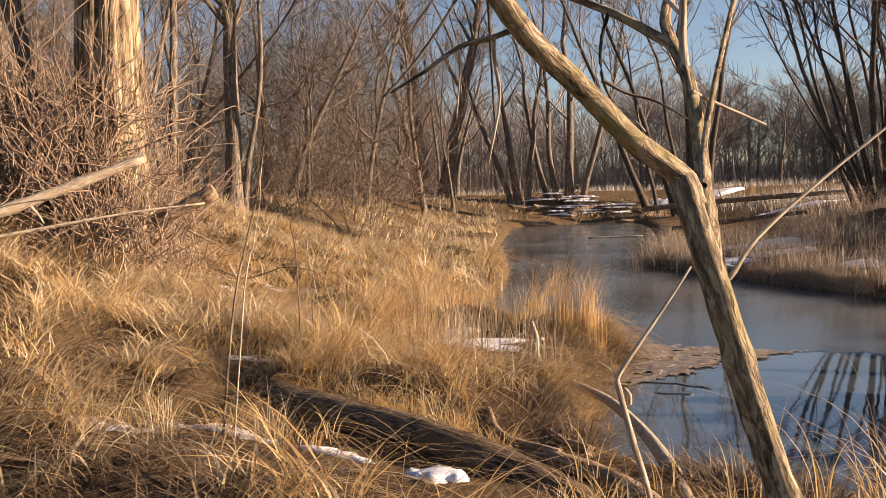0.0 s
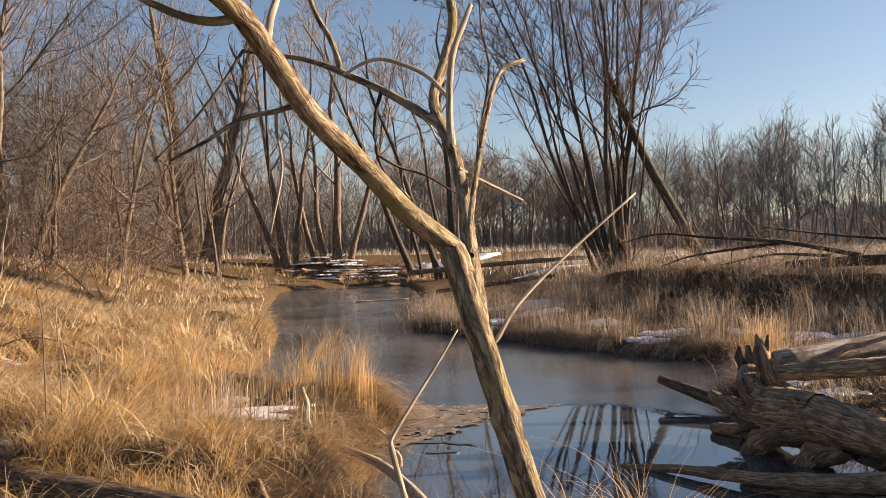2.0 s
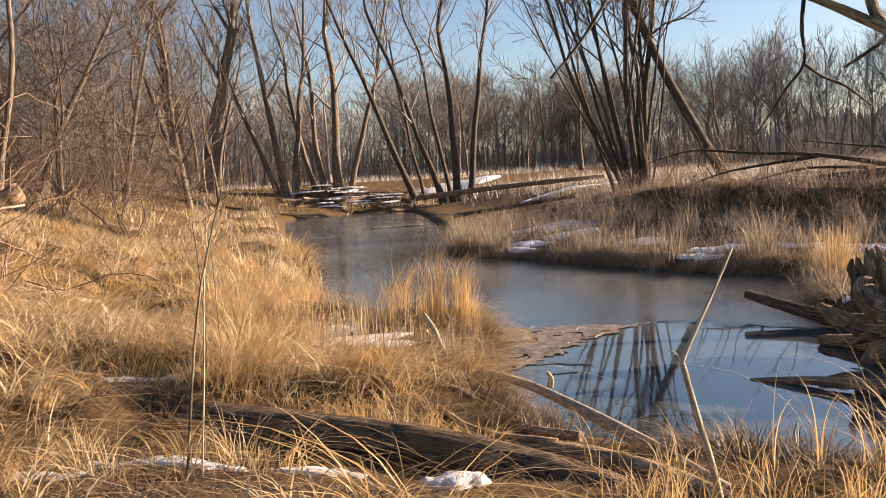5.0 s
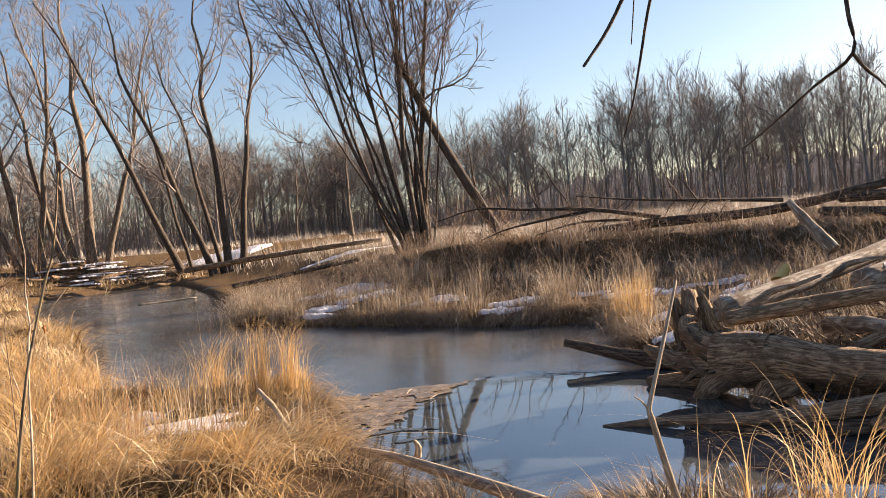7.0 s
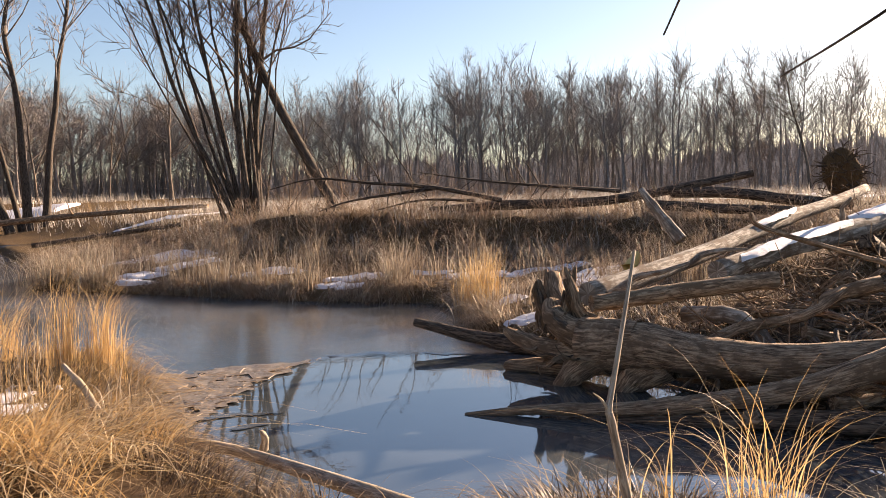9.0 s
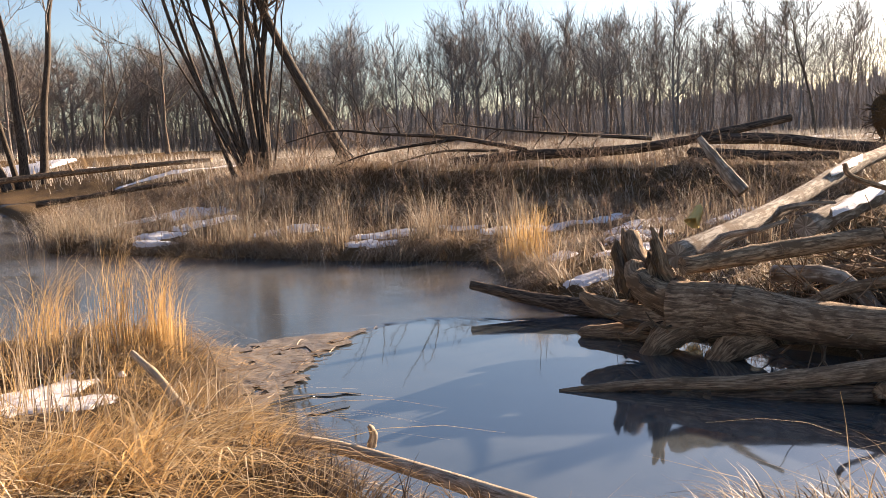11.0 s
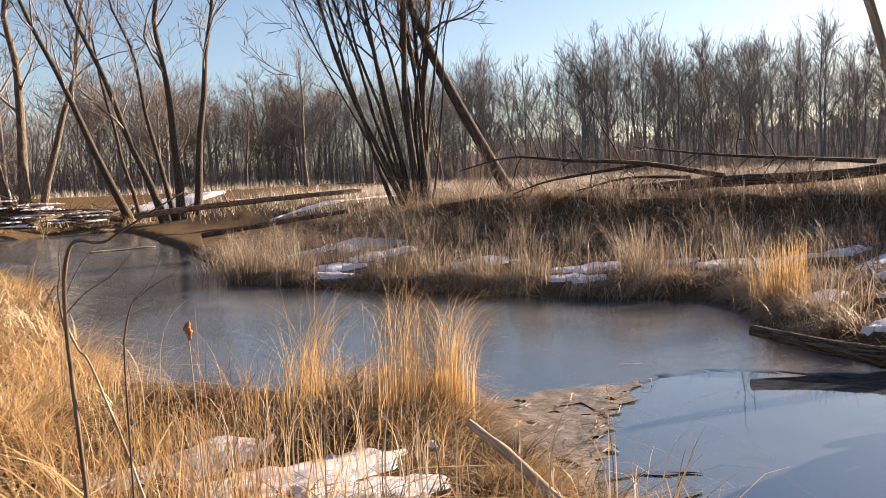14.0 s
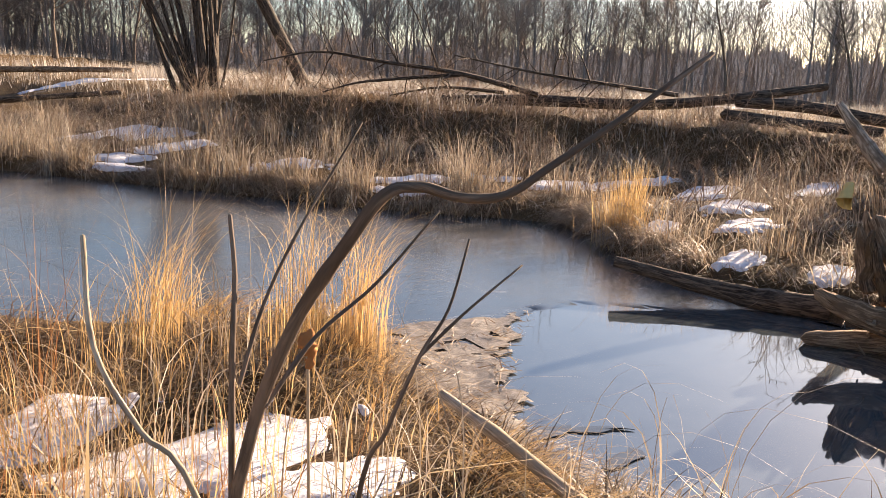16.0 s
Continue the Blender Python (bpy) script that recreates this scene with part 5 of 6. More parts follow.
stem_tree("big_trunk_tree", "dark tall trunk tangled with vines", "tree", -9.2, 9.8, [(0, 0, -0.5, 0.2, 17, 0.52)], M_BARK_WOODS, M_BARK_WOODS, (10, 5, 3), "", 18)
stem_tree("bare_tree", "crooked pale tree beside the old trunk", "tree", -9.85, 13.9, [(0, 0, 0.9, 0.5, 13, 0.13), (0.1, 0.1, -1.4, 0.5, 11, 0.10)], M_BARK_WOODS, M_TWIG, (13, 6, 5), BANK_TREES)
stem_tree("bare_tree", "straight grey-brown tree at the wood's edge", "tree", -14.5, 22.6, [(0, 0, 0.2, 0.3, 17, 0.36), (0.3, 0.2, 1.6, 0.8, 14, 0.13)], M_BARK_WOODS, M_BARK_WOODS, (13, 6, 5), BANK_TREES)


def vines(x, y, radius, height, count, spread):
    """Hanging and climbing stems round an old trunk."""
    buf = Buf()
    z = lz(x, y)
    for _ in range(count):
        a = rng.uniform(0, 6.3)
        r = radius + abs(rng.normal(0, spread))
        line = wander((x + r * math.cos(a), y + r * math.sin(a), z + rng.uniform(-0.1, height * 0.5)), (rng.normal(0, 0.5), rng.normal(0, 0.5), rng.choice([1, 1, -0.5])), rng.uniform(0.6, 2.4), 7, 0.28, 0.03)
        tube(buf, line, np.linspace(rng.uniform(0.006, 0.017), 0.005, 8), 4, cap=False)
    return tagged(part("vine_tangle", buf, M_WEED), "tangle of dry brown vines round the old trunks", "vines", kind="stuff")


vines(-8.6, 10.1, 0.75, 5.0, 1500, 0.55)
vines(-7.2, 9.7, 0.3, 1.6, 350, 0.6)


def sprays(buf, start, way, width, bend=0.12):
    """Fine twigs as tapering strips, each from its start along its way."""
    n = len(start)
    size = np.linalg.norm(way, axis=1, keepdims=True)
    side = np.cross(way, rng.normal(0, 1, (n, 3)))
    side *= (0.5 * width)[:, None] / np.maximum(np.linalg.norm(side, axis=1, keepdims=True), 1e-9)
    mid = start + 0.5 * way + rng.normal(0, bend, (n, 3)) * size
    tip = start + way
    v = np.stack([start - side, start + side, mid - 0.7 * side, mid + 0.7 * side, tip - 0.25 * side, tip + 0.25 * side], 1).reshape(-1, 3)
    o = (np.arange(n) * 6)[:, None, None]
    buf.add(v, (o + np.array([[0, 1, 3, 2], [2, 3, 5, 4]])[None]).reshape(-1, 4))


def outwards(line_start, line_way, count, reach, rise, spread):
    """Starts and ways of side twigs along straight lines."""
    n = len(line_start)
    s = rng.uniform(0.15, 1.0, (n, count))
    size = np.linalg.norm(line_way, axis=1)[:, None, None]
    start = line_start[:, None] + line_way[:, None] * s[..., None]
    turn = rng.normal(0, 1, (n, count, 3))
    turn /= np.linalg.norm(turn, axis=2, keepdims=True)
    way = (line_way[:, None] / size + spread * turn + np.array([0, 0, rise])) * size * reach * rng.uniform(0.5, 1.2, (n, count, 1))
    return start.reshape(-1, 3), way.reshape(-1, 3)


def grown_tree(height, radius, lean, crook, limbs=16, subs=7, twigs=9, width=0.02, first=0.22, rise=0.35, fork=0.0):
    """One bare tree as a trunk and a crown: a crooked stem, perhaps forked, bowed limbs, side branches and fine twigs."""
    n = 11
    s = np.linspace(0, 1, n)
    path = np.c_[lean[0] * s ** 1.4 + np.cumsum(rng.normal(0, crook, n)) * height * s, lean[1] * s ** 1.4 + np.cumsum(rng.normal(0, crook, n)) * height * s, height * s]
    rad = radius * (1 - 0.86 * s) * (1 + 0.5 * np.exp(-s * 20))
    trunk, crown = Buf(), Buf()
    tube(trunk, path, rad, 8, 0.06)
    stems = [(path, rad)]
    if fork:
        i = int(fork * (n - 1))
        other = wander(path[i], (rng.normal(0, 0.5), rng.normal(0, 0.5), 1), height * (1 - fork) * 0.9, 6, 0.12, 0.05)
        stems.append((other, np.linspace(rad[i] * 0.8, rad[-1], 7)))
        tube(trunk, other, stems[1][1], 7, 0.06)
    starts, ways = [], []
    for line, lr in stems:
        for _ in range(limbs // len(stems)):
            u = (first if line is path else 0.05) + (1 - first) * rng.uniform(0, 0.97)
            x = min(u, 0.98) * (len(line) - 1)
            i = int(x)
            a = rng.uniform(0, 6.3)
            limb = wander(line[i] + (line[i + 1] - line[i]) * (x - i), (math.cos(a), math.sin(a), rise + 0.7 * u), height * 0.34 * (1.2 - 0.75 * u) * rng.uniform(0.6, 1.15), 4, 0.17, 0.12)
            tube(crown, limb, np.linspace(max(width * 1.2, np.interp(x, np.arange(len(lr)), lr) * 0.5), width * 0.6, 5), 4, cap=False)
            starts.append(limb[:-1])
            ways.append(np.diff(limb, axis=0))
    a, w = np.concatenate(starts), np.concatenate(ways)
    b, v = outwards(a, w, max(1, subs // 3), 1.5, 0.25, 0.9)
    sprays(crown, b, v, rng.uniform(0.8, 1.6, len(b)) * width)
    c, u = outwards(b, v, twigs, 0.6, 0.2, 0.8)
    sprays(crown, c, u, rng.uniform(0.4, 0.9, len(c)) * width)
    return trunk, crown


def kept_tree(name, label, group, buds, material, spot):
    root = thing(name, label, "tree", group, (*spot, lz(*spot) - 0.1))
    part("trunk", buds[0], material, root)
    part("crown", buds[1], material, root)
    return root


originals = []
for k in range(8):
    buds = grown_tree(rng.uniform(12, 17), rng.uniform(0.10, 0.26), rng.normal(0, 1.8, 2), 0.014, 18, 6, 7, 0.022, 0.16, 0.3, (0, 0.35, 0, 0.25)[k % 4])
    originals.append(kept_tree("woodland_tree", "slender bare tree in the left-bank wood", "woodland trees", buds, M_BARK_WOODS, (-40 - 2 * k, 70)))
placed = 0
while placed < 100:
    az, dist = radians(rng.uniform(-64, -19)), rng.uniform(19, 82)
    x, y = dist * math.sin(az), dist * math.cos(az)
    d, near = shore(np.array([x]), np.array([y]))
    if d[0] < (3.5 if dist > 42 else 7.5) or (dist < 30 and az > radians(-36)) or not (near[0] or dist > 58):
        continue
    size = rng.uniform(0.45, 1.15)
    copy_thing(originals[placed % 8], pose(x, y, lz(x, y) - 0.1, rng.normal(0, 4), rng.normal(0, 4), rng.uniform(0, 360)) @ Matrix.Diagonal((size, size, rng.uniform(0.7, 1.1), 1)))
    placed += 1


# understorey of the wood: thin crooked stems of a dozen kinds
def brush_kind(height, r, counts):
    buf = Buf()
    line = wander((0, 0, 0), (rng.normal(0, 0.35), rng.normal(0, 0.35), 1), height, 6, 0.22, 0.04)
    rad = np.linspace(r, r * 0.25, 7)
    tube(buf, line, rad, 4, cap=False)
    branch_out(buf, line, rad, 0, 0.7, counts, (0.45, 0.5, 0.6), 0.06, 0.12, r * 0.3, 2)
    return buf


kinds = [brush_kind(rng.uniform(2.0, 6), rng.uniform(0.014, 0.035), (7, 3)) for _ in range(16)]
brush = Buf()
count = 0
while count < 950:
    az, dist = radians(rng.uniform(-66, -12)), rng.uniform(17, 82)
    x, y = dist * math.sin(az), dist * math.cos(az)
    d, near = shore(np.array([x]), np.array([y]))
    if d[0] < 5 and dist < 50 or d[0] < 2 or (dist < 27 and az > radians(-39)):
        continue
    size = rng.uniform(0.5, 1.2)
    brush.add(*moved(kinds[count % 16], x, y, lz(x, y) - 0.05, rng.uniform(0, 6.3), size, size))
    count += 1
tagged(part("understorey", brush, M_TWIG), "dense leafless brush under the wood", "brush", kind="stuff")
m = 42000
az, dist = np.radians(rng.uniform(-66, -20, m)), rng.uniform(30, 88, m)
foot = 1.9 + rng.uniform(0, 1, m) ** 1.7 * 9.5
way = rng.normal(0, 1, (m, 3)) * np.array([1, 1, 0.8]) + np.array([0, 0, 0.5])
fine_twigs = Buf()
sprays(fine_twigs, np.c_[dist * np.sin(az), dist * np.cos(az), foot], way * rng.uniform(0.5, 1.3, (m, 1)), rng.uniform(0.008, 0.03, m))
tagged(part("fine_twigs", fine_twigs, M_TWIG), "fine brown twigs filling the leafless wood", "twigs", kind="stuff")

# far treeline round the meadow
WOOD_EDGE = ([-75, -24, -5, 8, 20, 45, 70, 112], [70, 85, 88, 96, 112, 120, 112, 95])


def wood_edge(deg):
    return np.interp(deg, *WOOD_EDGE)


def wood_height(deg):
    return np.interp(deg, [-30, 0, 10, 22, 112], [0.72, 0.68, 0.72, 1.12, 1.16])


far_kinds = []
for k in range(9):
    buds = grown_tree(rng.uniform(14.5, 18), rng.uniform(0.14, 0.26), rng.normal(0, 0.8, 2), 0.009, 18, 6, 6, 0.05, 0.25, 0.45, (0, 0, 0.4)[k % 3])
    far_kinds.append(kept_tree("far_tree", "grey-brown leafless tree in the wood across the meadow", "far woods", buds, M_BARK_HAZED, (60 + 3 * k, 118)))
for k in range(190):
    deg = rng.uniform(-24, 100)
    dist = wood_edge(deg) + rng.choice([0, 4, 9, 15, 24]) + rng.uniform(-3, 5)
    x, y = dist * math.sin(radians(deg)), dist * math.cos(radians(deg))
    size = rng.uniform(0.75, 1.15)
    copy_thing(far_kinds[k % 9], pose(x, y, lz(x, y) - 0.1, rng.normal(0, 2), rng.normal(0, 2), rng.uniform(0, 360)) @ Matrix.Diagonal((size, size, wood_height(deg) * rng.uniform(0.85, 1.15), 1)))
far_stems = Buf()
for k in range(1500):
    deg = rng.uniform(-75, 105)
    az, dist = radians(deg), wood_edge(deg) + 2 + 45 * rng.uniform() ** 1.4
    line = wander((dist * math.sin(az), dist * math.cos(az), 1.3), (rng.normal(0, 0.07), rng.normal(0, 0.07), 1), rng.uniform(5, 13) * wood_height(deg), 3, 0.06)
    r = rng.uniform(0.05, 0.14)
    tube(far_stems, line, np.linspace(r, r * 0.3, 4), 4, cap=False)
tagged(part("far_stems", far_stems, M_BARK_HAZED), "close-set trunks deep in the far woods", "trees", kind="stuff")
m = 95000
deg = rng.uniform(-32, 104, m)
az = np.radians(deg)
dist = wood_edge(deg) + 4 + rng.uniform(0, 42, m)
crest = wood_height(deg) * (14.5 + 2.4 * value_noise(deg, 0 * az, 3.0, 61) + 1.8 * value_noise(deg, 0 * az, 0.9, 62))
foot = 1.0 + rng.uniform(0, 1, m) ** 1.1 * crest
way = rng.normal(0, 0.55, (m, 3)) + np.array([0, 0, 1.0])
far_twigs = Buf()
sprays(far_twigs, np.c_[dist * np.sin(az), dist * np.cos(az), foot], way * rng.uniform(1.0, 2.4, (m, 1)), rng.uniform(0.03, 0.10, m))
tagged(part("far_twigs", far_twigs, M_BARK_HAZED), "fine grey twigs filling the far woods", "trees", kind="stuff")
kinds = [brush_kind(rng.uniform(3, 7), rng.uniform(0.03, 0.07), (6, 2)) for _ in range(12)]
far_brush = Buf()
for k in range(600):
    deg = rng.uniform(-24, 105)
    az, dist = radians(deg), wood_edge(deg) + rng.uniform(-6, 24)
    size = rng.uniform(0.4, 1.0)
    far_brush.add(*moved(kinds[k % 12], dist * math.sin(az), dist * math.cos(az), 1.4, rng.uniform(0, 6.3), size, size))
tagged(part("far_brush", far_brush, M_BARK_HAZED), "young saplings and brush at the meadow's edge", "brush", kind="stuff")
for x, y in [(3, 84), (8, 79), (16, 88), (-3, 82), (23, 86), (64, 58), (72, 50)]:
    copy_thing(originals[int(abs(x)) % 8], pose(x, y, lz(x, y) - 0.1, 0, 0, x * 40) @ Matrix.Diagonal((0.9, 0.9, 0.8, 1)))


def hazy_wood():
    """The deep wood behind the treeline, where single trees no longer show, paled and self-lit as haze."""
    n = Nodes("hazy_wood")
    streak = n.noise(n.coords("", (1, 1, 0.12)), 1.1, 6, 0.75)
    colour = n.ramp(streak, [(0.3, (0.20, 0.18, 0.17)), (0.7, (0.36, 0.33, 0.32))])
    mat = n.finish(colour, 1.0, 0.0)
    # Faint emission over pale colours imitates haze; the wood itself gives no light.
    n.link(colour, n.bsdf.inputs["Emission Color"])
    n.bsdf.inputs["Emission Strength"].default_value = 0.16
    deg = np.linspace(-80, 112, 3600)
    r = wood_edge(deg) + 62
    top = wood_height(deg) * (9.0 + 1.5 * value_noise(deg, 0 * deg, 2.5, 65) + 0.8 * value_noise(deg, 0 * deg, 0.4, 66)) + rng.normal(0, 0.9, len(deg))
    x, y = r * np.sin(np.radians(deg)), r * np.cos(np.radians(deg))
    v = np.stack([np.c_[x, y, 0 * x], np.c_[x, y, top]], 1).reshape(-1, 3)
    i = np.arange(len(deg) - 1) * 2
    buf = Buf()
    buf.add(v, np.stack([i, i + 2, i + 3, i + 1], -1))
    return tagged(part("backdrop", buf, mat), "deep leafless wood closing the far distance, glowing faintly as haze", "backdrop", kind="structure")


hazy_wood()

# ---- log jam across the upper creek ----
JAM = "log jam"


def jam_height(x, f):
    """The top of the jam: it rises from the water to the bank behind."""
    return (0.2 + 1.9 * step(0.0, 0.9, f)) * (0.75 + 0.25 * math.sin(x * 0.9)) * float(step(-18, -15.5, x) * step(-5, -8.5, x) * 0.6 + 0.4)


for k in range(105):
    x, f = rng.uniform(-17, -5.5), rng.uniform(-0.1, 1)
    a, length = rng.normal(0.12, 0.45), rng.uniform(1.0, 4.2)
    d = np.array([math.cos(a), math.sin(a), rng.normal(0.02, 0.09)]) * length / 2
    mid = np.array([x, 55.2 + 3.4 * f, jam_height(x, f) * rng.uniform(0.55, 1.05)])
    r = rng.uniform(0.05, 0.19)
    log("jam_log", "dark wet log in the distant jam" if k % 3 else "grey snow-dusted log in the distant jam", [mid - d, mid + rng.normal(0, 0.1, 3), mid + d], r, r * 0.6, M_DRIFT_DARK if k % 3 else M_DRIFT, 8, 0.08, JAM, 1, 0, 3)
jam_twigs = Buf()
for k in range(900):
    x, f = rng.uniform(-17.5, -5), rng.uniform(-0.1, 1.1)
    line = wander((x, 55.2 + 3.4 * f, jam_height(x, f) * rng.uniform(0.5, 1.1)), (*rng.normal(0, 1, 2), rng.normal(0.1, 0.35)), rng.uniform(0.5, 2.0), 3, 0.2)
    tube(jam_twigs, line, np.linspace(rng.uniform(0.012, 0.03), 0.008, 4), 4, cap=False)
tagged(part("brushwood", jam_twigs, M_DRIFT_DARK), "dark twigs and litter caught in the log jam", "twigs", kind="stuff")
jam_earth = Buf()
xs, fs = np.linspace(-18.5, -4.5, 60), np.linspace(-0.15, 1.6, 24)
gx, gf = np.meshgrid(xs, fs, indexing="ij")
gz = np.array([[jam_height(a, b) for b in fs] for a in xs]) * 0.85 - 0.12 + 0.12 * value_noise(gx, gf * 3.4, 0.5, 71) - 0.5 * step(0.1, -0.15, gf)
i, j = np.meshgrid(np.arange(59), np.arange(23), indexing="ij")
jam_earth.add(np.stack([gx, 55.2 + 3.4 * gf, gz], -1).reshape(-1, 3), np.stack([i * 24 + j, (i + 1) * 24 + j, (i + 1) * 24 + j + 1, i * 24 + j + 1], -1).reshape(-1, 4))
tagged(part("debris_mound", jam_earth, M_DRIFT_DARK), "dark mud and rotten wood packed under the log jam", "mound")
log("fallen_log", "long pale fallen log before the bank trees", [(-4.6, 47.2, 1.0), (-0.78, 44.91, 1.35), (2.77, 42.61, 1.6), (5.43, 40.39, 1.75)], 0.15, 0.10, M_DRIFT, 12, 0.07, stubs=2)
log("fallen_log", "dark fallen log on the far bank edge", [(-1.6, 33.2, 0.55), (0.8, 32.6, 0.85), (3.2, 31.8, 1.15)], 0.09, 0.07, M_DRIFT_DARK, 12, 0.07, stubs=1)
log("floating_stick", "thin pale stick frozen into the ice", [(-5.6, 36.4, 0.03), (-4.4, 36.9, 0.04), (-3.3, 37.2, 0.05)], 0.035, 0.03, M_BIRCH, 6, 0.05)


# ---- snow ----
def snow(x, y, sx, sy, thick, turn=0.0, z=None, group="snow patches", label="melting patch of old snow on the grass"):
    """A thin ragged crust of snow that follows the ground, with holes where grass breaks through."""
    cell = max(0.025, sx / 28)
    xs, ys = np.arange(-1.35 * sx, 1.35 * sx + cell, cell), np.arange(-1.35 * sy, 1.35 * sy + cell, cell)
    u, v = np.meshgrid(xs, ys, indexing="ij")
    gx, gy = x + u * math.cos(turn) - v * math.sin(turn), y + u * math.sin(turn) + v * math.cos(turn)
    rag = value_noise(gx, gy, 0.5 * sy + 0.06, 41) * 0.55 + value_noise(gx, gy, 0.2 * sy + 0.03, 42) * 0.42
    depth = np.clip(1.0 - (u / sx) ** 2 - (v / sy) ** 2 + rag, -0.6, 0.55)
    ground = land(gx, gy) if z is None else np.full(gx.shape, z)
    top = ground + thick * np.maximum(depth, 0) ** 0.5 - 0.03 * (depth <= 0) + 0.010 * value_noise(gx, gy, 0.17, 43)
    keep = (depth[:-1, :-1] > 0) | (depth[1:, :-1] > 0) | (depth[:-1, 1:] > 0) | (depth[1:, 1:] > 0)
    i, j = np.nonzero(keep)
    ny = len(ys)
    q = np.stack([i * ny + j, (i + 1) * ny + j, (i + 1) * ny + j + 1, i * ny + j + 1], -1)
    used, q = np.unique(q, return_inverse=True)
    buf = Buf()
    buf.add(np.stack([gx, gy, top], -1).reshape(-1, 3)[used], q.reshape(-1, 4))
    return tagged(part("snow_patch", buf, M_SNOW), label, "snow", group)


for x, y, sx, sy, th, turn in SNOW_BANK + SNOW_BAR + SNOW_FAR:
    snow(x, y, sx, sy, 0.6 * th, turn)
snow(0.1, 4.45, 0.17, 0.10, 0.05, 0, 0.49, label="small cake of snow on the rotting log")
for k in range(30):
    x, f = rng.uniform(-16, -6.5), rng.uniform(0.05, 0.9)
    snow(x, 55.3 + 3.0 * f, rng.uniform(0.4, 1.3), rng.uniform(0.12, 0.3), 0.07, rng.normal(0, 0.3), jam_height(x, f) + 0.12, label="streak of snow lying on the log jam")
for pts, r in (([(6.48, 8.68, 1.2), (7.4, 9.0, 1.33), (8.38, 9.33, 1.42), (9.3, 9.5, 1.5)], 0.12), ([(9.5, 9.75, 1.55), (10.3, 9.9, 1.66), (11.3, 10.15, 1.8)], 0.17), ([(8.3, 10.2, 1.46), (9.0, 10.5, 1.56), (9.8, 10.9, 1.64)], 0.07)):
    path = smooth_path(pts, 5)
    sb = Buf()
    n = len(path)
    grid = np.linspace(-1, 1, 9)
    along = unit((path[-1] - path[0]) * np.array([1, 1, 0]))
    side = np.array([-along[1], along[0], 0])
    half = r * (1 - np.abs(np.linspace(-1, 1, n)) ** 3 * 0.85)[:, None] * (1 + rng.normal(0, 0.13, (n, 9)))
    rows = path[:, None] + side * (grid * half)[..., None] + np.array([0, 0, 1]) * (0.04 * np.sqrt(np.clip(1 - grid ** 2, 0, 1)) - 0.30 * r * grid ** 2 - 0.30 * r + rng.normal(0, 0.006, (n, 9)))[..., None]
    i, j = np.meshgrid(np.arange(n - 1), np.arange(8), indexing="ij")
    sb.add(rows.reshape(-1, 3), np.stack([i * 9 + j, i * 9 + j + 1, (i + 1) * 9 + j + 1, (i + 1) * 9 + j], -1).reshape(-1, 4))
    ob = tagged(part("snow_strip", sb, M_SNOW), "strip of snow lying along a pale log", "snow", "snow patches")

# straw and twigs frozen into the slush
m = 900
px, py = rng.uniform(-0.4, 2.3, m), rng.uniform(8.6, 11.4, m)
ok = in_polygon(px, py, [(0.3, 8.8), (0.95, 9.6), (1.6, 10.5), (2.3, 11.15), (0.9, 11.15), (-0.3, 11.2), (0.1, 9.6)])
px, py = px[ok], py[ok]
m = len(px)
turn = rng.normal(0.7, 0.6, m)
litter = Buf()
sprays(litter, np.c_[px, py, np.full(m, 0.026)], np.c_[np.cos(turn), np.sin(turn), rng.uniform(0, 0.06, m)] * rng.uniform(0.05, 0.22, (m, 1)), rng.uniform(0.004, 0.010, m), 0.04)
tagged(part("frozen_straw", litter, M_SEDGE), "straw and twig litter frozen into the slush", "litter", kind="stuff")

# ---- single grass clumps ----
GOLD = "clump of long golden grass arching over"
for x, y, n, h, sp, lean, az, curl in [(-0.45, 9.8, 120, 1.15, 0.08, (0.3, 0.7), 0.9, 5), (-0.10, 9.75, 170, 1.15, 0.08, (0.3, 0.7), -0.2, 5), (-0.25, 9.65, 110, 0.42, 0.12, (0.2, 1.0), -0.6, 2.5), (0.1, 9.0, 160, 0.3, 0.2, (0.6, 1.5), -0.8, 1.5),
                                       (-0.95, 10.7, 80, 1.15, 0.08, (0.35, 0.7), 0.3, 2.5), (-1.1, 10.5, 80, 0.8, 0.12, (0.15, 0.6), 0.3, 3), (-0.95, 6.75, 460, 0.75, 0.15, (0.5, 1.3), -0.6, 1.6), (-1.6, 6.4, 300, 0.7, 0.2, (0.5, 1.2), -0.3, 1.6),
                                       (0.22, 7.35, 300, 0.40, 0.12, (0.5, 1.1), -0.7, 1.8), (-0.25, 8.0, 240, 0.28, 0.2, (0.6, 1.4), -0.9, 1.5), (-0.1, 7.6, 240, 0.28, 0.16, (0.6, 1.4), -0.9, 1.5), (-2.9, 7.2, 300, 0.7, 0.22, (0.4, 1.2), -0.2, 1.6),
                                       (-0.5, 7.0, 260, 0.34, 0.2, (0.7, 1.5), -0.9, 1.5), (-2.8, 11.4, 260, 0.8, 0.25, (0.3, 1.0), 0.2, 2), (-3.3, 10.4, 260, 0.8, 0.3, (0.3, 1.0), 0.0, 2), (-3.6, 12.8, 220, 0.8, 0.4, (0.2, 0.9), 0.2, 2)]:
    tuft(x, y, n, h, sp, lean, 0.0065, M_TUFT, GOLD, az, curl=curl)
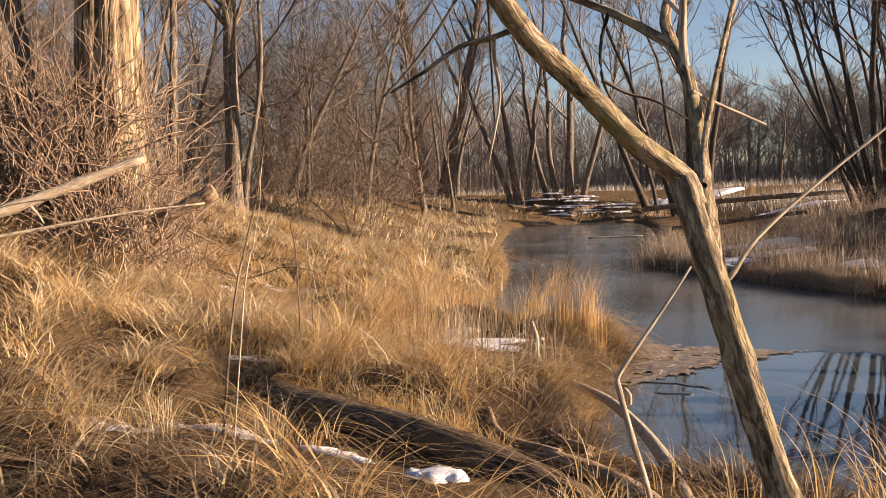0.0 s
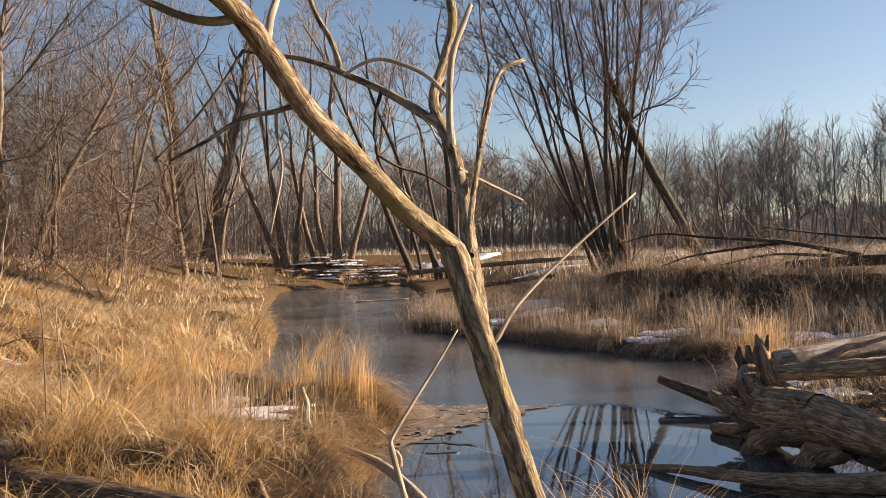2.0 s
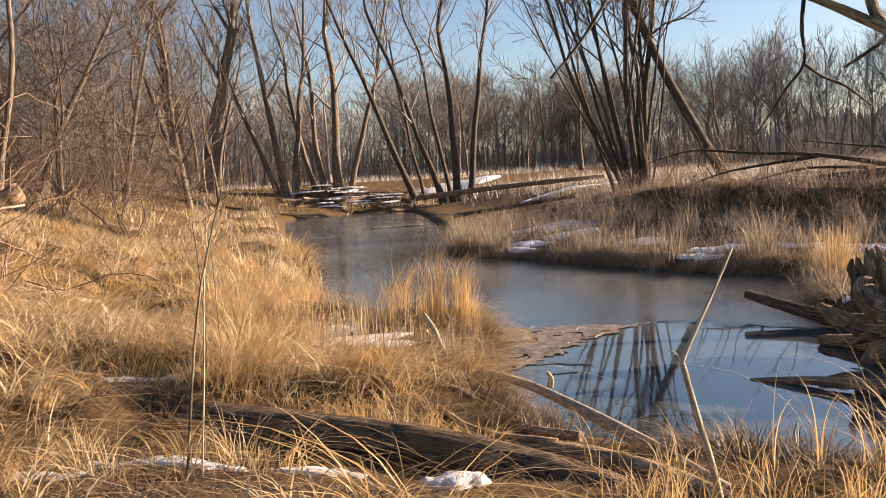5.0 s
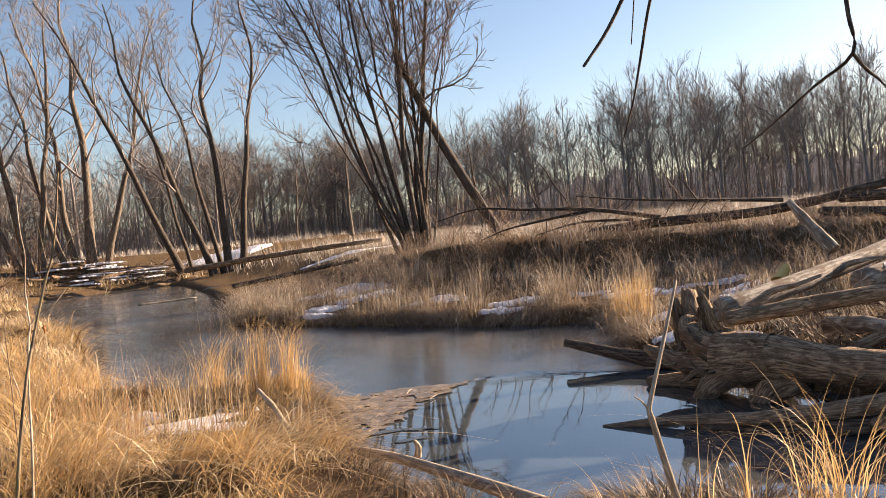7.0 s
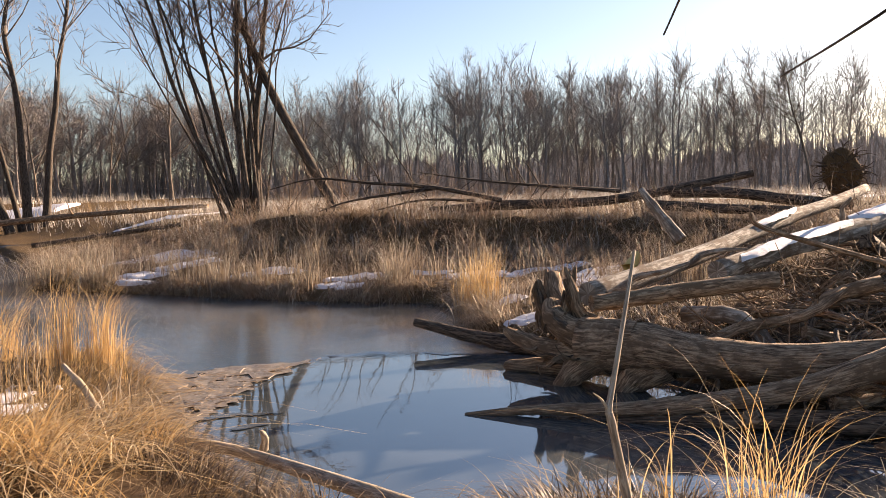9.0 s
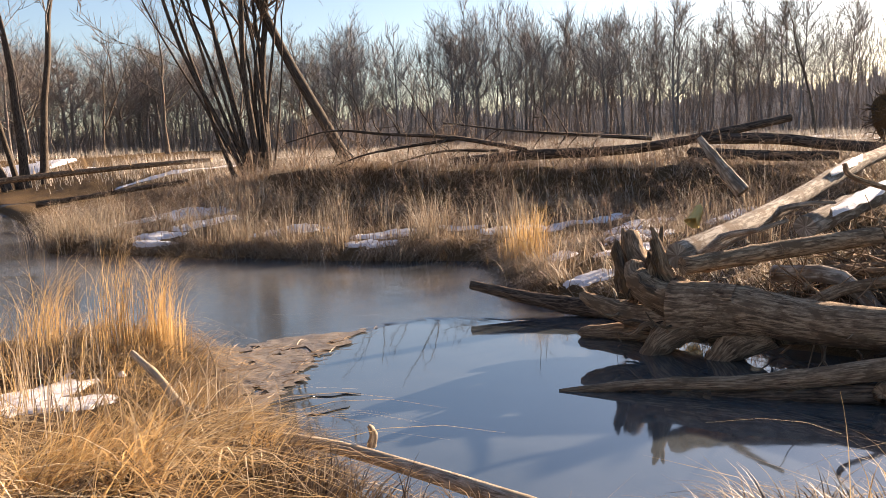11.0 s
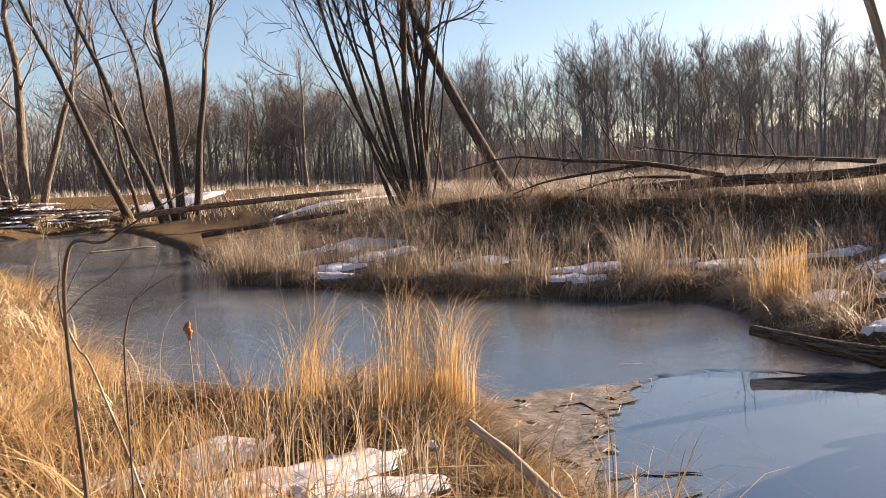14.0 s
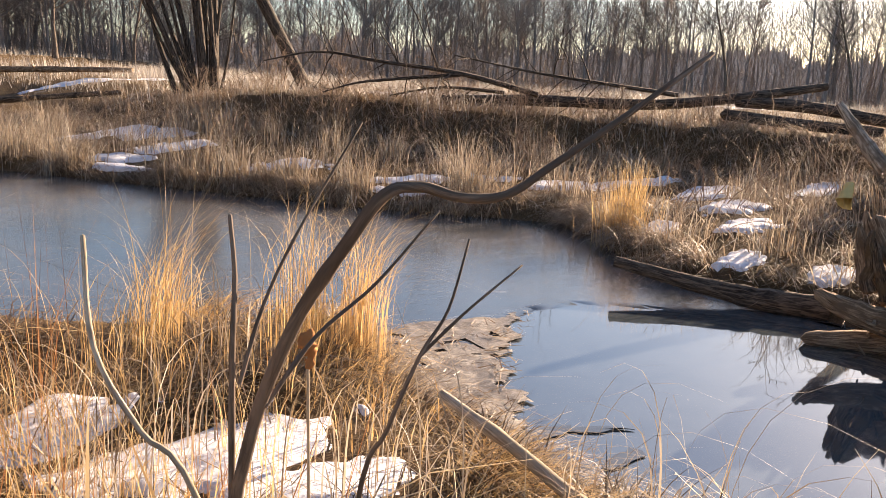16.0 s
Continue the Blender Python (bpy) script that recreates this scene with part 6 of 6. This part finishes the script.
for k in range(34):
    x, y = rng.uniform(-0.45, 0.3), rng.uniform(7.3, 9.8)
    if shore(x, y)[0] > 0.1:
        tuft(x, y, int(rng.uniform(60, 130)), rng.uniform(0.2, 0.38), 0.10, (0.6, 1.5), 0.008, (M_MAT, M_MAT, M_TUFT)[k % 3], "low matted clump of brown straw on the spit", rng.uniform(-2.2, 0.2), curl=1.6)
for k in range(26):
    x, y = rng.uniform(-2.9, -1.5), rng.uniform(7.7, 10.0)
    tuft(x, y, int(rng.uniform(12, 40)), rng.uniform(0.3, 0.75), 0.07, (0.3, 1.2), 0.007, (M_TUFT, M_GRASS, M_BAR)[k % 3], "bent dry stems breaking through the snow", None, "grass in snow", curl=2.0)
for x, y, n, h in [(-1.65, 8.0, 40, 0.7), (-2.05, 8.7, 40, 0.75), (-1.3, 9.5, 36, 0.8), (-1.85, 9.2, 30, 0.8), (-2.4, 9.6, 40, 0.8), (-1.2, 8.4, 30, 0.6), (-2.0, 7.6, 50, 0.6), (-1.4, 7.5, 50, 0.5), (-0.8, 9.3, 30, 0.7), (-1.0, 8.9, 26, 0.45), (-1.6, 8.8, 34, 0.6), (-2.3, 8.4, 40, 0.65), (-1.8, 8.3, 34, 0.5), (-2.6, 8.0, 60, 0.6), (-0.6, 8.7, 40, 0.4), (-2.1, 10.0, 50, 0.8), (-1.4, 10.3, 50, 0.7), (-0.9, 9.9, 40, 0.5)]:
    tuft(x, y, n, h, 0.14, (0.1, 0.8), 0.006, M_TUFT, "loose dry grass stems standing in the snow", None, "grass in snow", 0.8, curl=2.6)
for k in range(9):
    x = -2.0 + 2.2 * k / 8 + rng.uniform(-0.08, 0.08)
    tuft(x, 5.02 - 0.45 * (x + 0.2) + rng.uniform(0.26, 0.42), int(rng.uniform(50, 110)), rng.uniform(0.35, 0.5), 0.09, (0.5, 1.3), 0.008, M_TUFT if k % 3 else M_GRASS, "dry grass flopping over the dark log", -1.3, curl=1.7)
for k in range(8):
    x = -2.6 + 1.5 * rng.uniform()
    tuft(x, 4.55 - 0.15 * x + rng.uniform(-0.5, 0.1), int(rng.uniform(40, 90)), rng.uniform(0.35, 0.6), 0.08, (0.4, 1.2), 0.007, M_TUFT if k % 2 else M_GRASS, "dry grass standing before the dark log", None, curl=1.8)
for x, y, n, h in [(2.55, 4.5, 60, 1.0), (2.42, 4.55, 30, 0.85), (1.3, 3.85, 90, 0.4), (1.75, 3.75, 90, 0.42), (2.2, 3.7, 90, 0.45), (2.65, 3.75, 90, 0.5), (0.9, 3.7, 70, 0.35), (2.15, 4.7, 9, 0.85), (1.78, 4.65, 8, 0.75), (1.35, 4.75, 12, 0.42), (0.95, 4.7, 10, 0.45), (1.7, 4.2, 40, 0.3), (2.1, 4.1, 44, 0.3), (1.1, 4.25, 30, 0.28), (2.9, 4.1, 24, 0.5)]:
    tuft(x, y, n, h, 0.07 if n < 70 else 0.16, (0.2, 1.0), 0.009, M_TUFT, "tall arching dry grass at the water's edge", None, "waterside grass", 0.8, curl=2.4)
tuft(5.55, 13.3, 420, 0.95, 0.16, (0.02, 0.28), 0.010, M_TUFT, "bright orange upright clump of dry grass", None)
clumps = [(-0.6, 23.0, 300, 1.0), (0.2, 21.6, 220, 0.9), (1.9, 20.2, 220, 1.0), (3.1, 18.6, 200, 0.8), (3.9, 17.6, 200, 0.9), (5.3, 16.4, 160, 0.8), (2.5, 19.3, 200, 0.9), (-1.0, 24.5, 260, 1.0), (5.2, 12.2, 130, 0.7), (5.6, 16.9, 160, 1.0), (6.6, 15.6, 160, 0.9)]
while len(clumps) < 46:
    x, y = rng.uniform(-1, 12), rng.uniform(11, 26)
    d, near = shore(np.array([x]), np.array([y]))
    if not near[0] and 0.25 < d[0] < 5:
        clumps.append((x, y, int(rng.uniform(25, 110)), rng.uniform(0.6, 1.25)))
for x, y, n, h in clumps:
    tuft(x, y, n, h, 0.12 + 0.0007 * n, (0.1, 0.8), 0.014, M_BAR, "pale tan grass clump at the far water's edge", None, "far grass clumps", 0.85, curl=2.4)
for x, y, n, h in [(-1.86, 8.4, 22, 0.75), (-1.5, 7.9, 26, 0.7), (-2.2, 8.2, 20, 0.8), (-1.75, 9.9, 26, 0.95)]:
    tuft(x, y, n, h, 0.12, (0.02, 0.35), 0.007, M_RUST, "rust-red dead stalks rising from the snow", None, "dead stalks", 0.3, name="dead_stalk_clump")
for x, y, n, h in [(7.9, 6.3, 160, 0.55), (8.6, 7.0, 160, 0.6), (7.3, 5.6, 120, 0.5)]:
    tuft(x, y, n, h, 0.25, (0.5, 1.2), 0.008, M_BAR, "dry arching grass growing over the driftwood", 2.6, "far grass clumps", z=1.0)

cattail = thing("cattail", "single ragged brown cattail head on a stalk", "cattail", "", (-1.75, 6.8, lz(-1.75, 6.8)))
limb_part("stalk", cattail, [(0.02, 0, -0.03), (0.01, 0, 0.6), (0.0, 0.0, 1.62 - lz(-1.75, 6.8))], 0.003, 0.002, M_BAR, 6, 4, 0)
head = Buf()
top = 1.60 - lz(-1.75, 6.8)
hp = smooth_path([(0, 0, top), (0.004, 0, top + 0.018), (-0.003, 0, top + 0.036), (0.004, 0, top + 0.05)], 4)
tube(head, hp, np.interp(np.linspace(0, 1, len(hp)), [0, 0.3, 0.7, 1], [0.003, 0.008, 0.011, 0.005]) * rng.uniform(0.65, 1.2, len(hp)), 10, 0.5)
part("head", head, M_HEAD, cattail)
